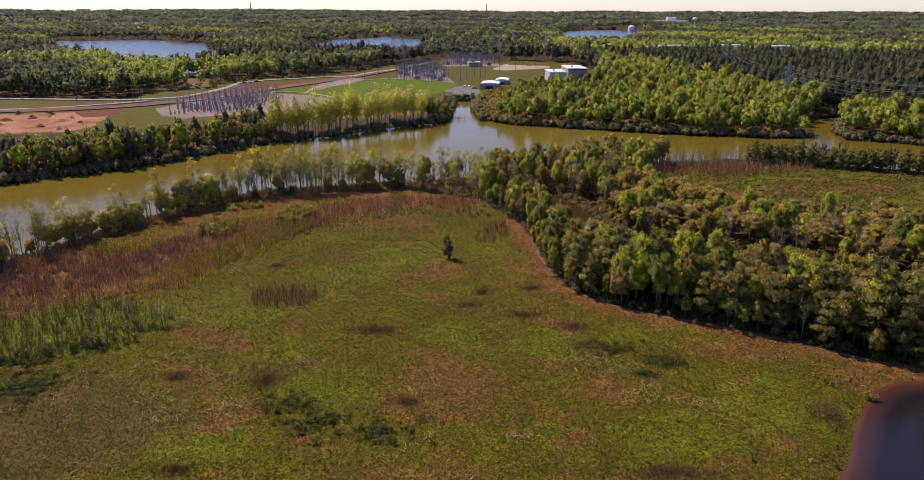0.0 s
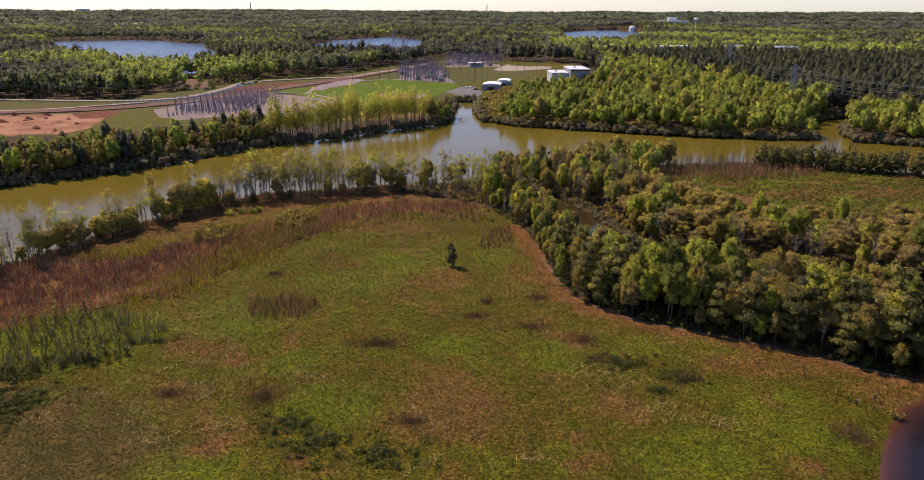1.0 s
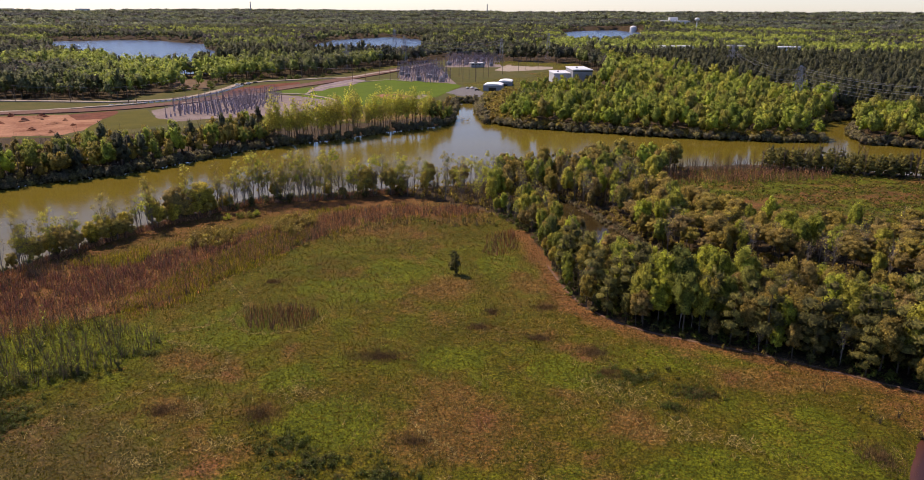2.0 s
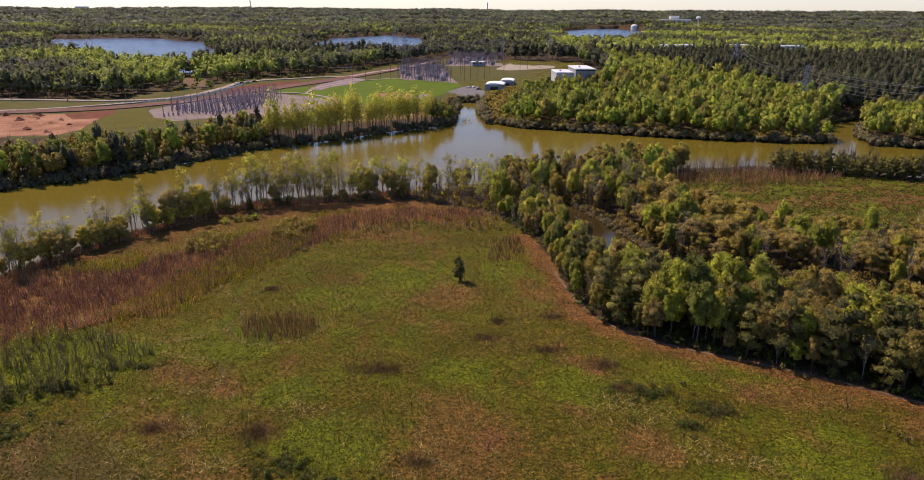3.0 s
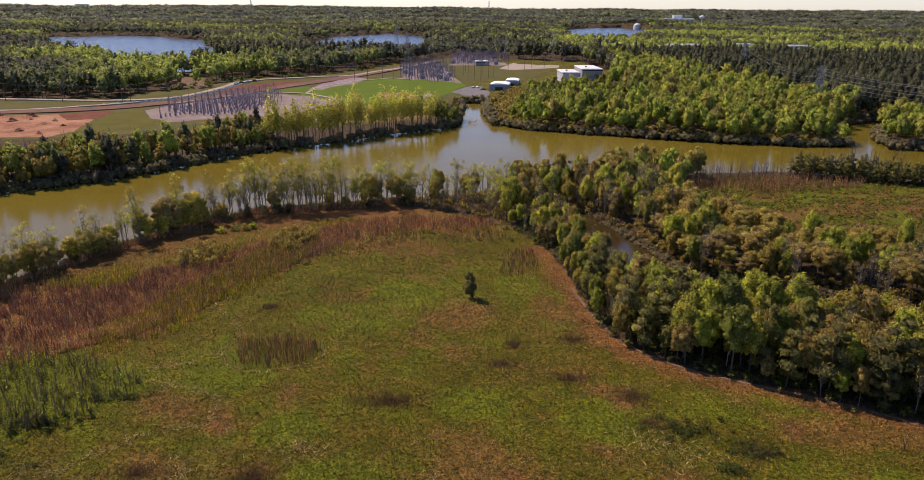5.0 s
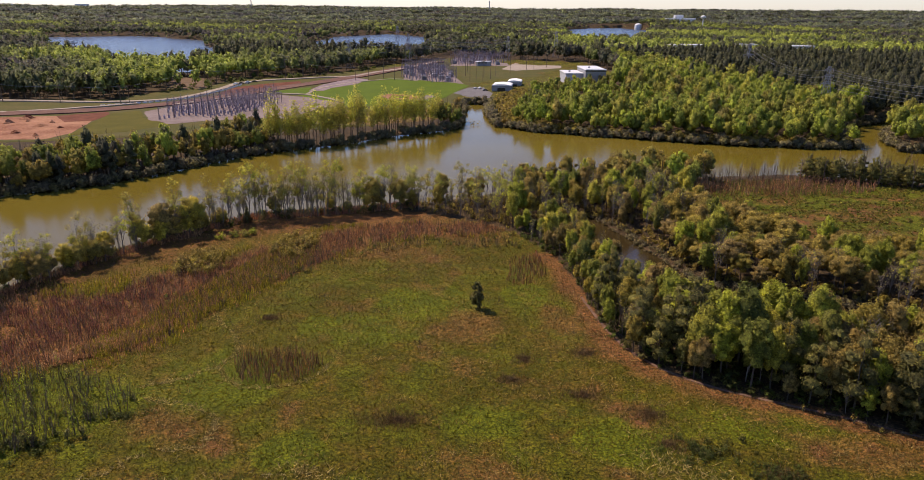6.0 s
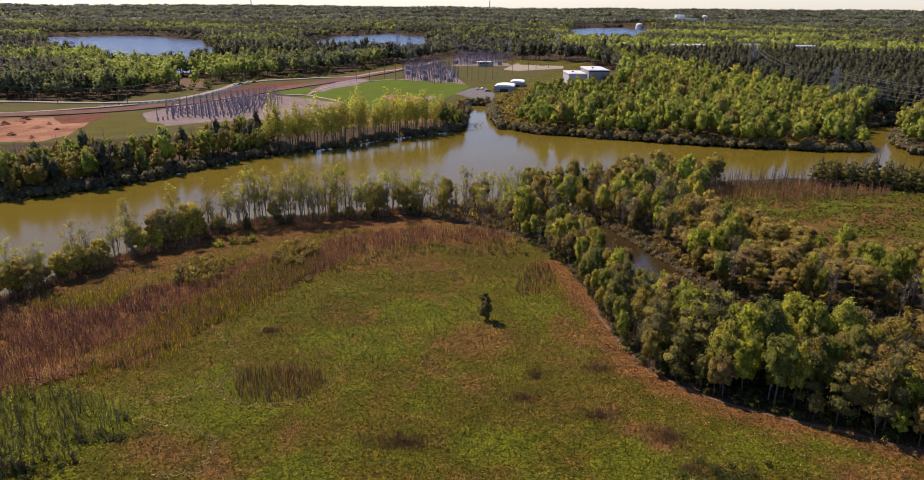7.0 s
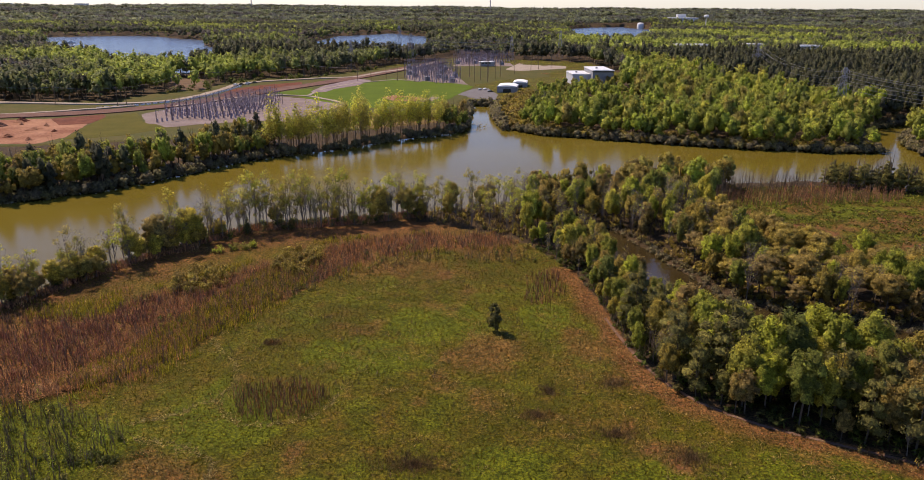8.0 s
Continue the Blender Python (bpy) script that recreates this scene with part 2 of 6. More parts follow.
def mesh_of(name, verts, faces, mat, tint=None, smooth=False, normals=None):
    """A mesh from arrays: verts (n, 3); faces (m, 3) or (m, 4), or a list of such arrays; tint: a number a vertex; normals: of leaves, which shade with their crown."""
    me = bpy.data.meshes.new(name)
    groups = faces if isinstance(faces, list) else [faces]
    groups = [np.asarray(f, dtype=np.int32) for f in groups if len(f)]
    verts = np.asarray(verts, dtype=np.float32)
    me.vertices.add(len(verts))
    me.vertices.foreach_set("co", verts.ravel())
    sizes = np.concatenate([np.full(len(f), f.shape[1], dtype=np.int32) for f in groups])
    me.loops.add(int(sizes.sum()))
    me.loops.foreach_set("vertex_index", np.concatenate([f.ravel() for f in groups]))
    me.polygons.add(len(sizes))
    me.polygons.foreach_set("loop_start", np.concatenate([[0], np.cumsum(sizes)[:-1]]).astype(np.int32))
    me.polygons.foreach_set("use_smooth", np.full(len(sizes), smooth or normals is not None))
    if normals is not None:
        me.attributes.new("custom_normal", "FLOAT_VECTOR", "POINT").data.foreach_set("vector", np.asarray(normals, dtype=np.float32).ravel())
    if tint is not None:
        me.attributes.new("tint", "FLOAT", "POINT").data.foreach_set("value", np.asarray(tint, dtype=np.float32))
    me.materials.append(mat)
    me.update(calc_edges=True)
    return me


def ball(split):
    """A unit ball of 20 faces, or of 8 with split False."""
    if not split:
        return np.array([(1, 0, 0), (-1, 0, 0), (0, 1, 0), (0, -1, 0), (0, 0, 1), (0, 0, -1)], float), np.array([(0, 2, 4), (2, 1, 4), (1, 3, 4), (3, 0, 4), (2, 0, 5), (1, 2, 5), (3, 1, 5), (0, 3, 5)])
    b = bmesh.new()
    bmesh.ops.create_icosphere(b, subdivisions=1, radius=1.0)
    b.verts.ensure_lookup_table()
    got = np.array([v.co[:] for v in b.verts]), np.array([[v.index for v in f.verts] for f in b.faces])
    b.free()
    return got


BALL, SMALL_BALL = ball(True), ball(False)


def outwards(p, d, lobes):
    """Ways outwards at the points p of a crown: partly from their own lobe, partly from the whole crown."""
    c = np.array([q[0] for q in lobes], dtype=float)
    size = np.ptp(c, axis=0) / 2 + np.mean([(q[1], q[1], q[2]) for q in lobes], axis=0)
    e = (p - c.mean(axis=0)) / size ** 1.5
    o = 0.4 * d / (np.linalg.norm(d, axis=1)[:, None] + 0.05) + e / (np.linalg.norm(e, axis=1)[:, None] + 0.05)
    o = o + (0, 0, 0.4)
    return o / (np.linalg.norm(o, axis=1)[:, None] + 1e-6)


class Builder:
    """Collects tubes, boxes and leaves into one mesh."""

    def __init__(self):
        self.v, self.q, self.t, self.g, self.n, self.nm = [], [], [], [], 0, []

    def add(self, v, quads=(), tris=()):
        v = np.asarray(v, dtype=float).reshape(-1, 3)
        self.v.append(v)
        if len(quads):
            self.q.append(np.asarray(quads) + self.n)
        if len(tris):
            self.t.append(np.asarray(tris) + self.n)
        self.n += len(v)
        return self

    def tube(self, pts, radii, sides=6):
        pts = np.asarray(pts, dtype=float)
        rings = []
        for i, p in enumerate(pts):
            d = pts[min(i + 1, len(pts) - 1)] - pts[max(i - 1, 0)]
            d = d / (np.linalg.norm(d) + 1e-9)
            a = np.cross(d, (0.3, 1, 0.1) if abs(d[1]) < 0.9 else (1, 0, 0))
            a /= np.linalg.norm(a)
            b = np.cross(d, a)
            w = np.arange(sides) * 2 * np.pi / sides
            rings.append(p + radii[i] * (np.cos(w)[:, None] * a + np.sin(w)[:, None] * b))
        q = [(i * sides + k, i * sides + (k + 1) % sides, (i + 1) * sides + (k + 1) % sides, (i + 1) * sides + k) for i in range(len(pts) - 1) for k in range(sides)]
        last = (len(pts) - 1) * sides
        caps = [(last, last + k, last + k + 1) for k in range(1, sides - 1)] + [(0, k + 1, k) for k in range(1, sides - 1)] if sides > 3 else []
        return self.add(np.concatenate(rings), q, caps)

    def box(self, x0, y0, z0, x1, y1, z1):
        v = [(x, y, z) for z in (z0, z1) for x, y in ((x0, y0), (x1, y0), (x1, y1), (x0, y1))]
        return self.add(v, [(3, 2, 1, 0), (4, 5, 6, 7), (0, 1, 5, 4), (1, 2, 6, 5), (2, 3, 7, 6), (3, 0, 4, 7)])

    def prism(self, outline, z0, z1):
        n = len(outline)
        v = [(x, y, z0) for x, y in outline] + [(x, y, z1) for x, y in outline]
        self.g.append(np.arange(n, 2 * n)[None] + self.n)
        return self.add(v, [(i, (i + 1) % n, n + (i + 1) % n, n + i) for i in range(n)])

    def leaves(self, cloud, size, r):
        """Tapering leafy shoots at the points, growing outwards and up on the whole."""
        pts, out = cloud
        n = len(pts)
        c = out + (0, 0, 0.3) + r.normal(0, 0.42, (n, 3))
        c /= np.linalg.norm(c, axis=1)[:, None]
        soft = out + (0, 0, 0.25) + r.normal(0, 0.38, (n, 3))
        soft /= np.linalg.norm(soft, axis=1)[:, None]
        grow = out * 0.7 + (0, 0, 0.8) + r.normal(0, 0.45, (n, 3))
        a = grow - c * np.sum(grow * c, axis=1)[:, None]
        a /= np.linalg.norm(a, axis=1)[:, None] + 1e-6
        b = np.cross(c, a)
        s = size * r.uniform(0.55, 1.4, n)
        v = []
        for k, (along, across) in enumerate(((-0.8, 0.62), (-0.8, -0.62), (1.7, 0.0))):
            v.append(pts + a * (along * s * r.uniform(0.6, 1.25, n))[:, None] + b * ((across + r.uniform(-0.2, 0.2, n)) * s)[:, None])
        self.nm.append(np.repeat(soft, 3, axis=0))
        return self.add(np.stack(v, 1).reshape(-1, 3), [], np.arange(3 * n).reshape(-1, 3))

    def lumps(self, lobes, r, shrink=0.82, solid=BALL):
        """The leafy mass of a crown: an uneven lump for each lobe."""
        v0, f0 = solid
        for c, rx, rz in lobes:
            d = v0 * r.uniform(0.78, 1.18, (len(v0), 1)) @ np.linalg.qr(r.normal(size=(3, 3)))[0]
            f = f0 if np.linalg.det(np.stack([d[i] for i in f0[0]])) > 0 else f0[:, ::-1]
            p = np.asarray(c) + d * (rx * shrink, rx * shrink, rz * shrink)
            self.nm.append(outwards(p, d, lobes))
            self.add(p, [], f)
        return self

    def normals(self):
        """The leaves' normals, where the whole mesh is leaves."""
        return np.concatenate(self.nm) if self.nm and sum(map(len, self.nm)) == self.n else None

    def mesh(self, name, mat, tint=None, smooth=False):
        return mesh_of(name, np.concatenate(self.v), [np.concatenate(x) for x in (self.q, self.t) if x] + self.g, mat, tint, smooth, self.normals())


def part(name, builder, mat, parent, label="", smooth=False):
    ob = new(name, builder.mesh(name, mat, smooth=smooth))
    ob.parent = parent
    return tagged(ob, label) if label else ob


def inside(poly, x, y):
    """Which of the points lie in the polygon."""
    x, y = np.asarray(x, dtype=float), np.asarray(y, dtype=float)
    got = np.zeros(x.shape, dtype=bool)
    for (x0, y0), (x1, y1) in zip(poly, poly[1:] + poly[:1]):
        if y0 != y1:
            got ^= ((y0 > y) != (y1 > y)) & (x < (x1 - x0) * (y - y0) / (y1 - y0) + x0)
    return got


def far_from(line, x, y):
    """The distance of each point from a line of several legs."""
    best = np.full(np.shape(x), 1e9)
    for (x0, y0), (x1, y1) in zip(line, line[1:]):
        dx, dy = x1 - x0, y1 - y0
        k = np.clip(((x - x0) * dx + (y - y0) * dy) / (dx * dx + dy * dy), 0, 1)
        best = np.minimum(best, np.hypot(x - x0 - k * dx, y - y0 - k * dy))
    return best


def step(a, b, v):
    k = np.clip((np.asarray(v, dtype=float) - a) / (b - a), 0, 1)
    return k * k * (3 - 2 * k)


def waves(x, y, size, seed=0):
    """Smooth unevenness between about -1 and 1."""
    r = np.random.default_rng(seed)
    out = 0.0
    for k in range(7):
        w, p, f = r.uniform(0, 2 * np.pi), r.uniform(0, 6.28), (0.6 + 0.25 * k) * 2 * np.pi / size
        out = out + np.sin((x * np.cos(w) + y * np.sin(w)) * f + p + 1.3 * np.sin((x * np.sin(w) - y * np.cos(w)) * f * 0.7 + p)) / (1 + 0.3 * k)
    return out / 3.2


# ---- plan: shores, yards and woods, in metres ----
NEAR_BANK = [(-900, -420), (-400, -60), (-200, 118), (-128, 200), (-116, 226), (-101, 254), (-78, 279), (-45, 289), (-20, 299), (10, 312), (45, 327), (90, 343), (134, 350), (170, 341), (205, 326), (260, 310), (420, 270), (1200, 60)]
FAR_BANK = [(-900, -260), (-400, 116), (-260, 233), (-190, 290), (-174, 305), (-152, 320), (-136, 340), (-118, 371), (-101, 390), (-75, 407), (-51, 433), (-31, 448), (-8, 466), (15, 472), (32, 456), (60, 444), (92, 432), (109, 425), (141, 416), (171, 411), (199, 412), (226, 402), (249, 389), (300, 372), (420, 335), (1200, 120)]
INLET = [(1, 440), (1, 470), (0, 520), (1, 567)]
CREEK = [(205, 395), (214, 440), (238, 476), (290, 510), (380, 540)]
SLOUGH = [(35, 276), (37, 262), (39, 250), (42, 237), (44, 224), (50, 211), (62, 204), (78, 200), (92, 191), (110, 178), (150, 163)]
POND = [(44, 30), (54, 80), (59.6, 96), (65.4, 104.7), (72.8, 116), (78.8, 122.7), (85.5, 126.8), (96, 128), (150, 118), (230, 90), (230, 30)]
LAKES = [[(-860, 1560), (-740, 1330), (-520, 1000), (-345, 790), (-285, 800), (-300, 940), (-400, 1230), (-520, 1490), (-700, 1660)],
         [(-300, 1420), (-200, 1000), (-128, 1070), (-62, 1100), (-66, 1400), (-90, 1720), (-193, 1880), (-290, 1690)],
         [(285, 2300), (215, 1600), (205, 1440), (315, 1480), (470, 1950), (560, 2300), (520, 2560), (400, 2520)]]
YARD = [(-420, 420), (-236, 398), (-190, 420), (-160, 418), (-136, 425), (-100, 440), (-60, 462), (-14, 500), (-14, 575), (12, 572), (16, 600), (36, 640), (74, 640), (128, 665), (135, 720), (150, 810), (140, 940), (-10, 1045), (-95, 905), (-150, 765), (-222, 725), (-222, 640), (-244, 630), (-257, 598), (-264, 562), (-420, 562)]
MEADOW_EDGE = [(-28, 284), (-10, 277), (9, 260), (15, 245), (19, 234), (21, 221), (23, 203), (24, 188), (27, 176), (32, 169), (40, 162), (57, 153), (68, 148), (78, 140), (89, 134), (98, 129), (150, 124)]
RIGHT_FIELD = [(78, 306), (76, 274), (86, 262), (92, 242), (114, 233), (180, 222), (320, 190), (400, 262), (250, 302), (205, 316), (160, 330), (134, 338), (100, 334)]
BROWN_PATCHES = [(-4, 125, 13, 16), (-6, 96, 14, 7), (-29, 240, 22, 12), (-1, 257, 16, 12), (27, 123, 7, 7), (-59, 146, 8, 6), (-56, 127, 8, 7), (63, 138, 11, 5), (16, 188, 8, 14), (-6, 190, 9, 10)]
GREEN_PATCHES = [(-80, 155, 11, 10), (-55, 162, 11, 11), (-3, 149, 8, 6), (19, 144, 8, 9), (46, 148, 13, 6), (56, 117, 10, 12), (-25, 123, 9, 7), (-15, 203, 14, 11), (37, 107, 10, 8), (-44, 103, 8, 7), (16, 107, 5, 5), (-36, 140, 6, 6), (-32, 185, 12, 8), (8, 205, 6, 8)]


def bank(line, x):
    return np.interp(x, [p[0] for p in line], [p[1] for p in line])


def water_depth(x, y):
    """Metres inside the water's edge; below nought on land."""
    x, y = np.asarray(x, dtype=float), np.asarray(y, dtype=float)
    wob = 1.6 * waves(x, y, 19, 3)
    slope = np.where(x < -90, 0.6, 0.9)
    river = np.minimum(y - bank(NEAR_BANK, x), bank(FAR_BANK, x) - y) * slope + wob
    inlet = np.interp(y, [430, 470, 520, 570], [22, 11, 8, 8]) - far_from(INLET, x, y) + 0.4 * wob
    creek = np.interp(x, [200, 240, 380], [9, 10, 7]) - far_from(CREEK, x, y) + 0.4 * wob
    slough = np.interp(y, [160, 195, 210, 225, 250, 276], [5, 5.5, 7, 8.0, 6.5, 3.0]) - far_from(SLOUGH, x, y) + 0.3 * wob
    edge = far_from(POND + POND[:1], x, y) * np.where(inside(POND, x, y), 1, -1) + 0.3 * wob
    d = np.maximum.reduce([river, inlet, creek, slough, edge])
    for lake in LAKES:
        d = np.maximum(d, far_from(lake + lake[:1], x, y) * np.where(inside(lake, x, y), 1, -1) + 14 * waves(x, y, 210, 5))
    return d


def ground_z(x, y):
    x, y = np.asarray(x, dtype=float), np.asarray(y, dtype=float)
    r = np.hypot(x, y)
    d = water_depth(x, y)
    land = 0.55 + 0.12 * waves(x, y, 23, 1) + 0.18 * waves(x, y, 70, 2)
    over = step(0, 45, y - bank(FAR_BANK, x))
    land = land + over * 1.5
    wild = step(700, 1200, r)
    land = land + wild * (2 + 3 * waves(x, y, 420, 4)) + step(30, 260, x) * over * step(430, 640, y) * (1 - wild) * 2.0
    land = land + step(2500, 4800, r) * (34 + 7 * waves(x, y, 1500, 6)) + step(3800, 4700, r) * 5 * waves(x, y, 620, 8)
    land = land + 14 * np.exp(-((x - 600) ** 2 + (y - 2420) ** 2) / (2 * 170.0 ** 2))
    land = land + 7.0 * np.exp(-((x - 100) ** 2 / (2 * 42.0 ** 2) + (y - 665) ** 2 / (2 * 45.0 ** 2)))
    land = np.maximum(land, 0.35)
    return np.where(d > 0, -np.minimum(2.0, d * 0.45), land * step(0, 5, -d) + 0.02)


def level(x, y):
    return float(ground_z(np.array([x]), np.array([y]))[0])


# ---- ground: one sheet from under the camera to the horizon ----
def make_sheet():
    ang = np.concatenate([np.linspace(-180, -46, 40)[:-1], np.linspace(-43, 43, 320), np.linspace(46, 180, 40)[1:-1]])
    rad = np.concatenate([[0.5, 15, 30, 45], np.geomspace(66, 4940, 310)])
    a, r = np.meshgrid(np.radians(ang), rad)
    x, y = r * np.sin(a), r * np.cos(a)
    n, m = x.shape
    z = ground_z(x, y)
    i = (np.arange(n - 1)[:, None] * m + np.arange(m)[None, :]).ravel()
    j = (np.arange(n - 1)[:, None] * m + (np.arange(m)[None, :] + 1) % m).ravel()
    me = mesh_of("ground", np.stack([x, y, z], -1).reshape(-1, 3), np.stack([i, i + m, j + m, j], 1), ground_mat, smooth=True)
    x, y = x.ravel(), y.ravel()
    wob = waves(x, y, 8, 11) * 0.6 + waves(x, y, 17, 13) * 0.6 + waves(x, y, 39, 12) * 0.5
    reed, lush, floor = np.zeros(x.shape), np.zeros(x.shape), np.zeros(x.shape)
    for px, py, rx, ry in BROWN_PATCHES:
        reed = np.maximum(reed, 0.36 * step(1.5, 0.3, np.hypot((x - px) / rx, (y - py) / ry) + 0.5 * wob))
    for px, py, rx, ry in GREEN_PATCHES:
        lush = np.maximum(lush, 0.95 * step(1.5, 0.3, np.hypot((x - px) / rx, (y - py) / ry) + 0.5 * wob))
    edge = far_from(MEADOW_EDGE, x, y)
    reed = np.maximum(reed, 0.5 * step(9, 2, edge + 2.5 * wob) * (y < 240))
    reed = np.maximum(reed, 0.06 + 0.3 * (waves(x, y, 12, 15) + waves(x, y, 33, 16)))
    reed = np.maximum(reed, 0.55 * step(0.2, 0.8, reed_band(x, y) + 0.3 * wob))
    reed = np.maximum(reed, step(0, 14, bank(NEAR_BANK, x) - y) * step(60, 10, bank(NEAR_BANK, x) - y) * 0.55 * (x < 20))
    field = inside(RIGHT_FIELD, x, y)
    reed = np.where(field, 0.24 + 0.35 * wob, reed)
    lush = np.where(field, 0.4 - 0.6 * wob, np.maximum(lush, 0.18 + 0.3 * wob))
    reed = np.maximum(reed, step(1.3, 0.6, np.hypot((x - 98) / 11, (y - 275) / 9) + 0.3 * wob))
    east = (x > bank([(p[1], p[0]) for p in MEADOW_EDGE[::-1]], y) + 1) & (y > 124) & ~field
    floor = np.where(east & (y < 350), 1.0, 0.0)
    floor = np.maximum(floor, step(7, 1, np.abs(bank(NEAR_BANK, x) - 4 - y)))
    gold = inside(GOLD_STRIP, x, y)
    reed, lush = np.where(gold, 0.32 + 0.2 * wob, reed), np.where(gold, 0.25, lush)
    lush = np.where(inside(THICKET, x, y), 0.75 + 0.3 * wob, lush)
    reed = np.where(inside(THICKET, x, y), 0.0, reed)
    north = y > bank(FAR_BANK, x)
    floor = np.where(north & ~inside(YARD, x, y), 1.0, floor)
    lush = np.where(north, 0.3 + 0.5 * wob, lush)
    reed = np.where(north, 0.1 + 0.4 * wob, reed)
    # A darker patch at the meadow's near left, using the same cover channel
    floor = np.maximum(floor, 0.34 * step(1.4, 0.5, np.hypot((x + 78) / 34, (y - 108) / 24) + 0.3 * wob))
    col = np.stack([reed, lush, floor, np.ones(x.shape)], 1).astype(np.float32)
    me.attributes.new("cover", "FLOAT_COLOR", "POINT").data.foreach_set("color", np.clip(col, 0, 1).ravel())
    return tagged(new("ground", me), "marshy meadow ground with green grass and brown reed patches", "ground", kind="structure")


GOLD_STRIP = [(-108, 209), (-95, 233), (-80, 247), (-60, 262), (-40, 270), (-42, 262), (-62, 246), (-75, 230), (-86, 222), (-97, 210)]
THICKET = [(-125, 140), (-108, 154), (-96, 162), (-85, 166), (-74, 160), (-65, 154), (-72, 143), (-82, 136), (-94, 130), (-125, 116)]
PURPLE = [(-150, 160), (-124, 183), (-108, 206), (-86, 215), (-82, 203), (-88, 186), (-96, 173), (-107, 165)]
YELLOW = [(-89, 173), (-80, 191), (-72, 216), (-64, 237), (-53, 247), (-50, 231), (-62, 202), (-71, 184), (-82, 171)]
BAND = [(-150, 150), (-100, 183), (-84, 186), (-74, 208), (-60, 228), (-44, 252), (-20, 262), (-2, 262)]


def reed_band(x, y):
    """1 in the belt of red-brown reeds that runs inside the river bank, 0 outside."""
    wide = np.interp(x, [-150, -110, -84, -60, -30, 0], [40, 26, 17, 13, 9, 7])
    return step(1.25, 0.55, far_from(BAND, x, y) / wide)


ground = make_sheet()
sheet = Builder().add([(-1000, 700, 0), (1300, 700, 0), (1300, 3000, 0), (-1000, 3000, 0)], [(0, 1, 2, 3)])
tagged(new("lake_water", sheet.mesh("lake_water", lake_mat)), "blue-grey lake water behind the woods", "water", kind="structure")
gx, gy = np.meshgrid(np.linspace(40, 240, 101), np.linspace(20, 140, 61))
i = (np.arange(60)[:, None] * 101 + np.arange(100)[None]).ravel()
me = mesh_of("pond_water", np.stack([gx, gy, np.full(gx.shape, 0.01)], -1).reshape(-1, 3), np.stack([i, i + 1, i + 102, i + 101], 1), pond_mat, np.clip(water_depth(gx, gy) / 9, 0, 1).ravel())
tagged(new("pond_water", me), "dark still pond water with reddish shallows", "water", kind="structure")
sheet = Builder().add([(-1000, -500, 0), (1300, -500, 0), (1300, 700, 0), (-1000, 700, 0)], [(0, 1, 2, 3)])
pool = Builder().add([(24, 140, 0.012), (165, 140, 0.012), (165, 216, 0.012), (66, 282, 0.012), (24, 282, 0.012)], [], [(0, 1, 2), (0, 2, 3), (0, 3, 4)])
tagged(new("slough_water", pool.mesh("slough_water", slough_shade_mat)), "still water of a wooded slough, colour darkened for tree shade", "water", kind="structure")
water = tagged(new("water", sheet.mesh("water", water_mat)), "muddy olive-brown river water with pale sky reflections", "water", kind="structure")


# ---- yards, fields and roads on the far bank ----
def slab(name, outline, top, mat, label, category):
    cx, cy = np.mean(outline, axis=0)
    pts = []
    for k, (p, q) in enumerate(zip(outline, outline[1:] + outline[:1])):
        for s in np.linspace(0, 1, 14)[:-1]:
            x, y = p[0] + (q[0] - p[0]) * s, p[1] + (q[1] - p[1]) * s
            w = 1 + 0.03 * float(waves(x, y, 34, 9)) + 0.012 * float(waves(x, y, 9, 10))
            pts.append((cx + (x - cx) * w, cy + (y - cy) * w))
    b, n = Builder(), len(pts)
    b.g.append(np.arange(n)[None])
    rim = np.array([(x, y, top) for x, y in pts])
    turn = np.roll(rim, -1, axis=0) - np.roll(rim, 1, axis=0)
    away = np.stack([turn[:, 1], -turn[:, 0]], 1) / (np.hypot(turn[:, 0], turn[:, 1])[:, None] + 1e-6)
    if np.sum(rim[:, 0] * np.roll(rim[:, 1], -1) - rim[:, 1] * np.roll(rim[:, 0], -1)) < 0:
        away, b.g[0] = -away, b.g[0][:, ::-1]
    skirt = np.c_[rim[:, :2] + away * 5.0, rim[:, 2] - 1.3]
    i = np.arange(n)
    b.add(np.concatenate([rim, skirt]), np.stack([i, i + n, (i + 1) % n + n, (i + 1) % n], 1))
    return tagged(new(name, b.mesh(name, mat)), label, category, kind="structure")


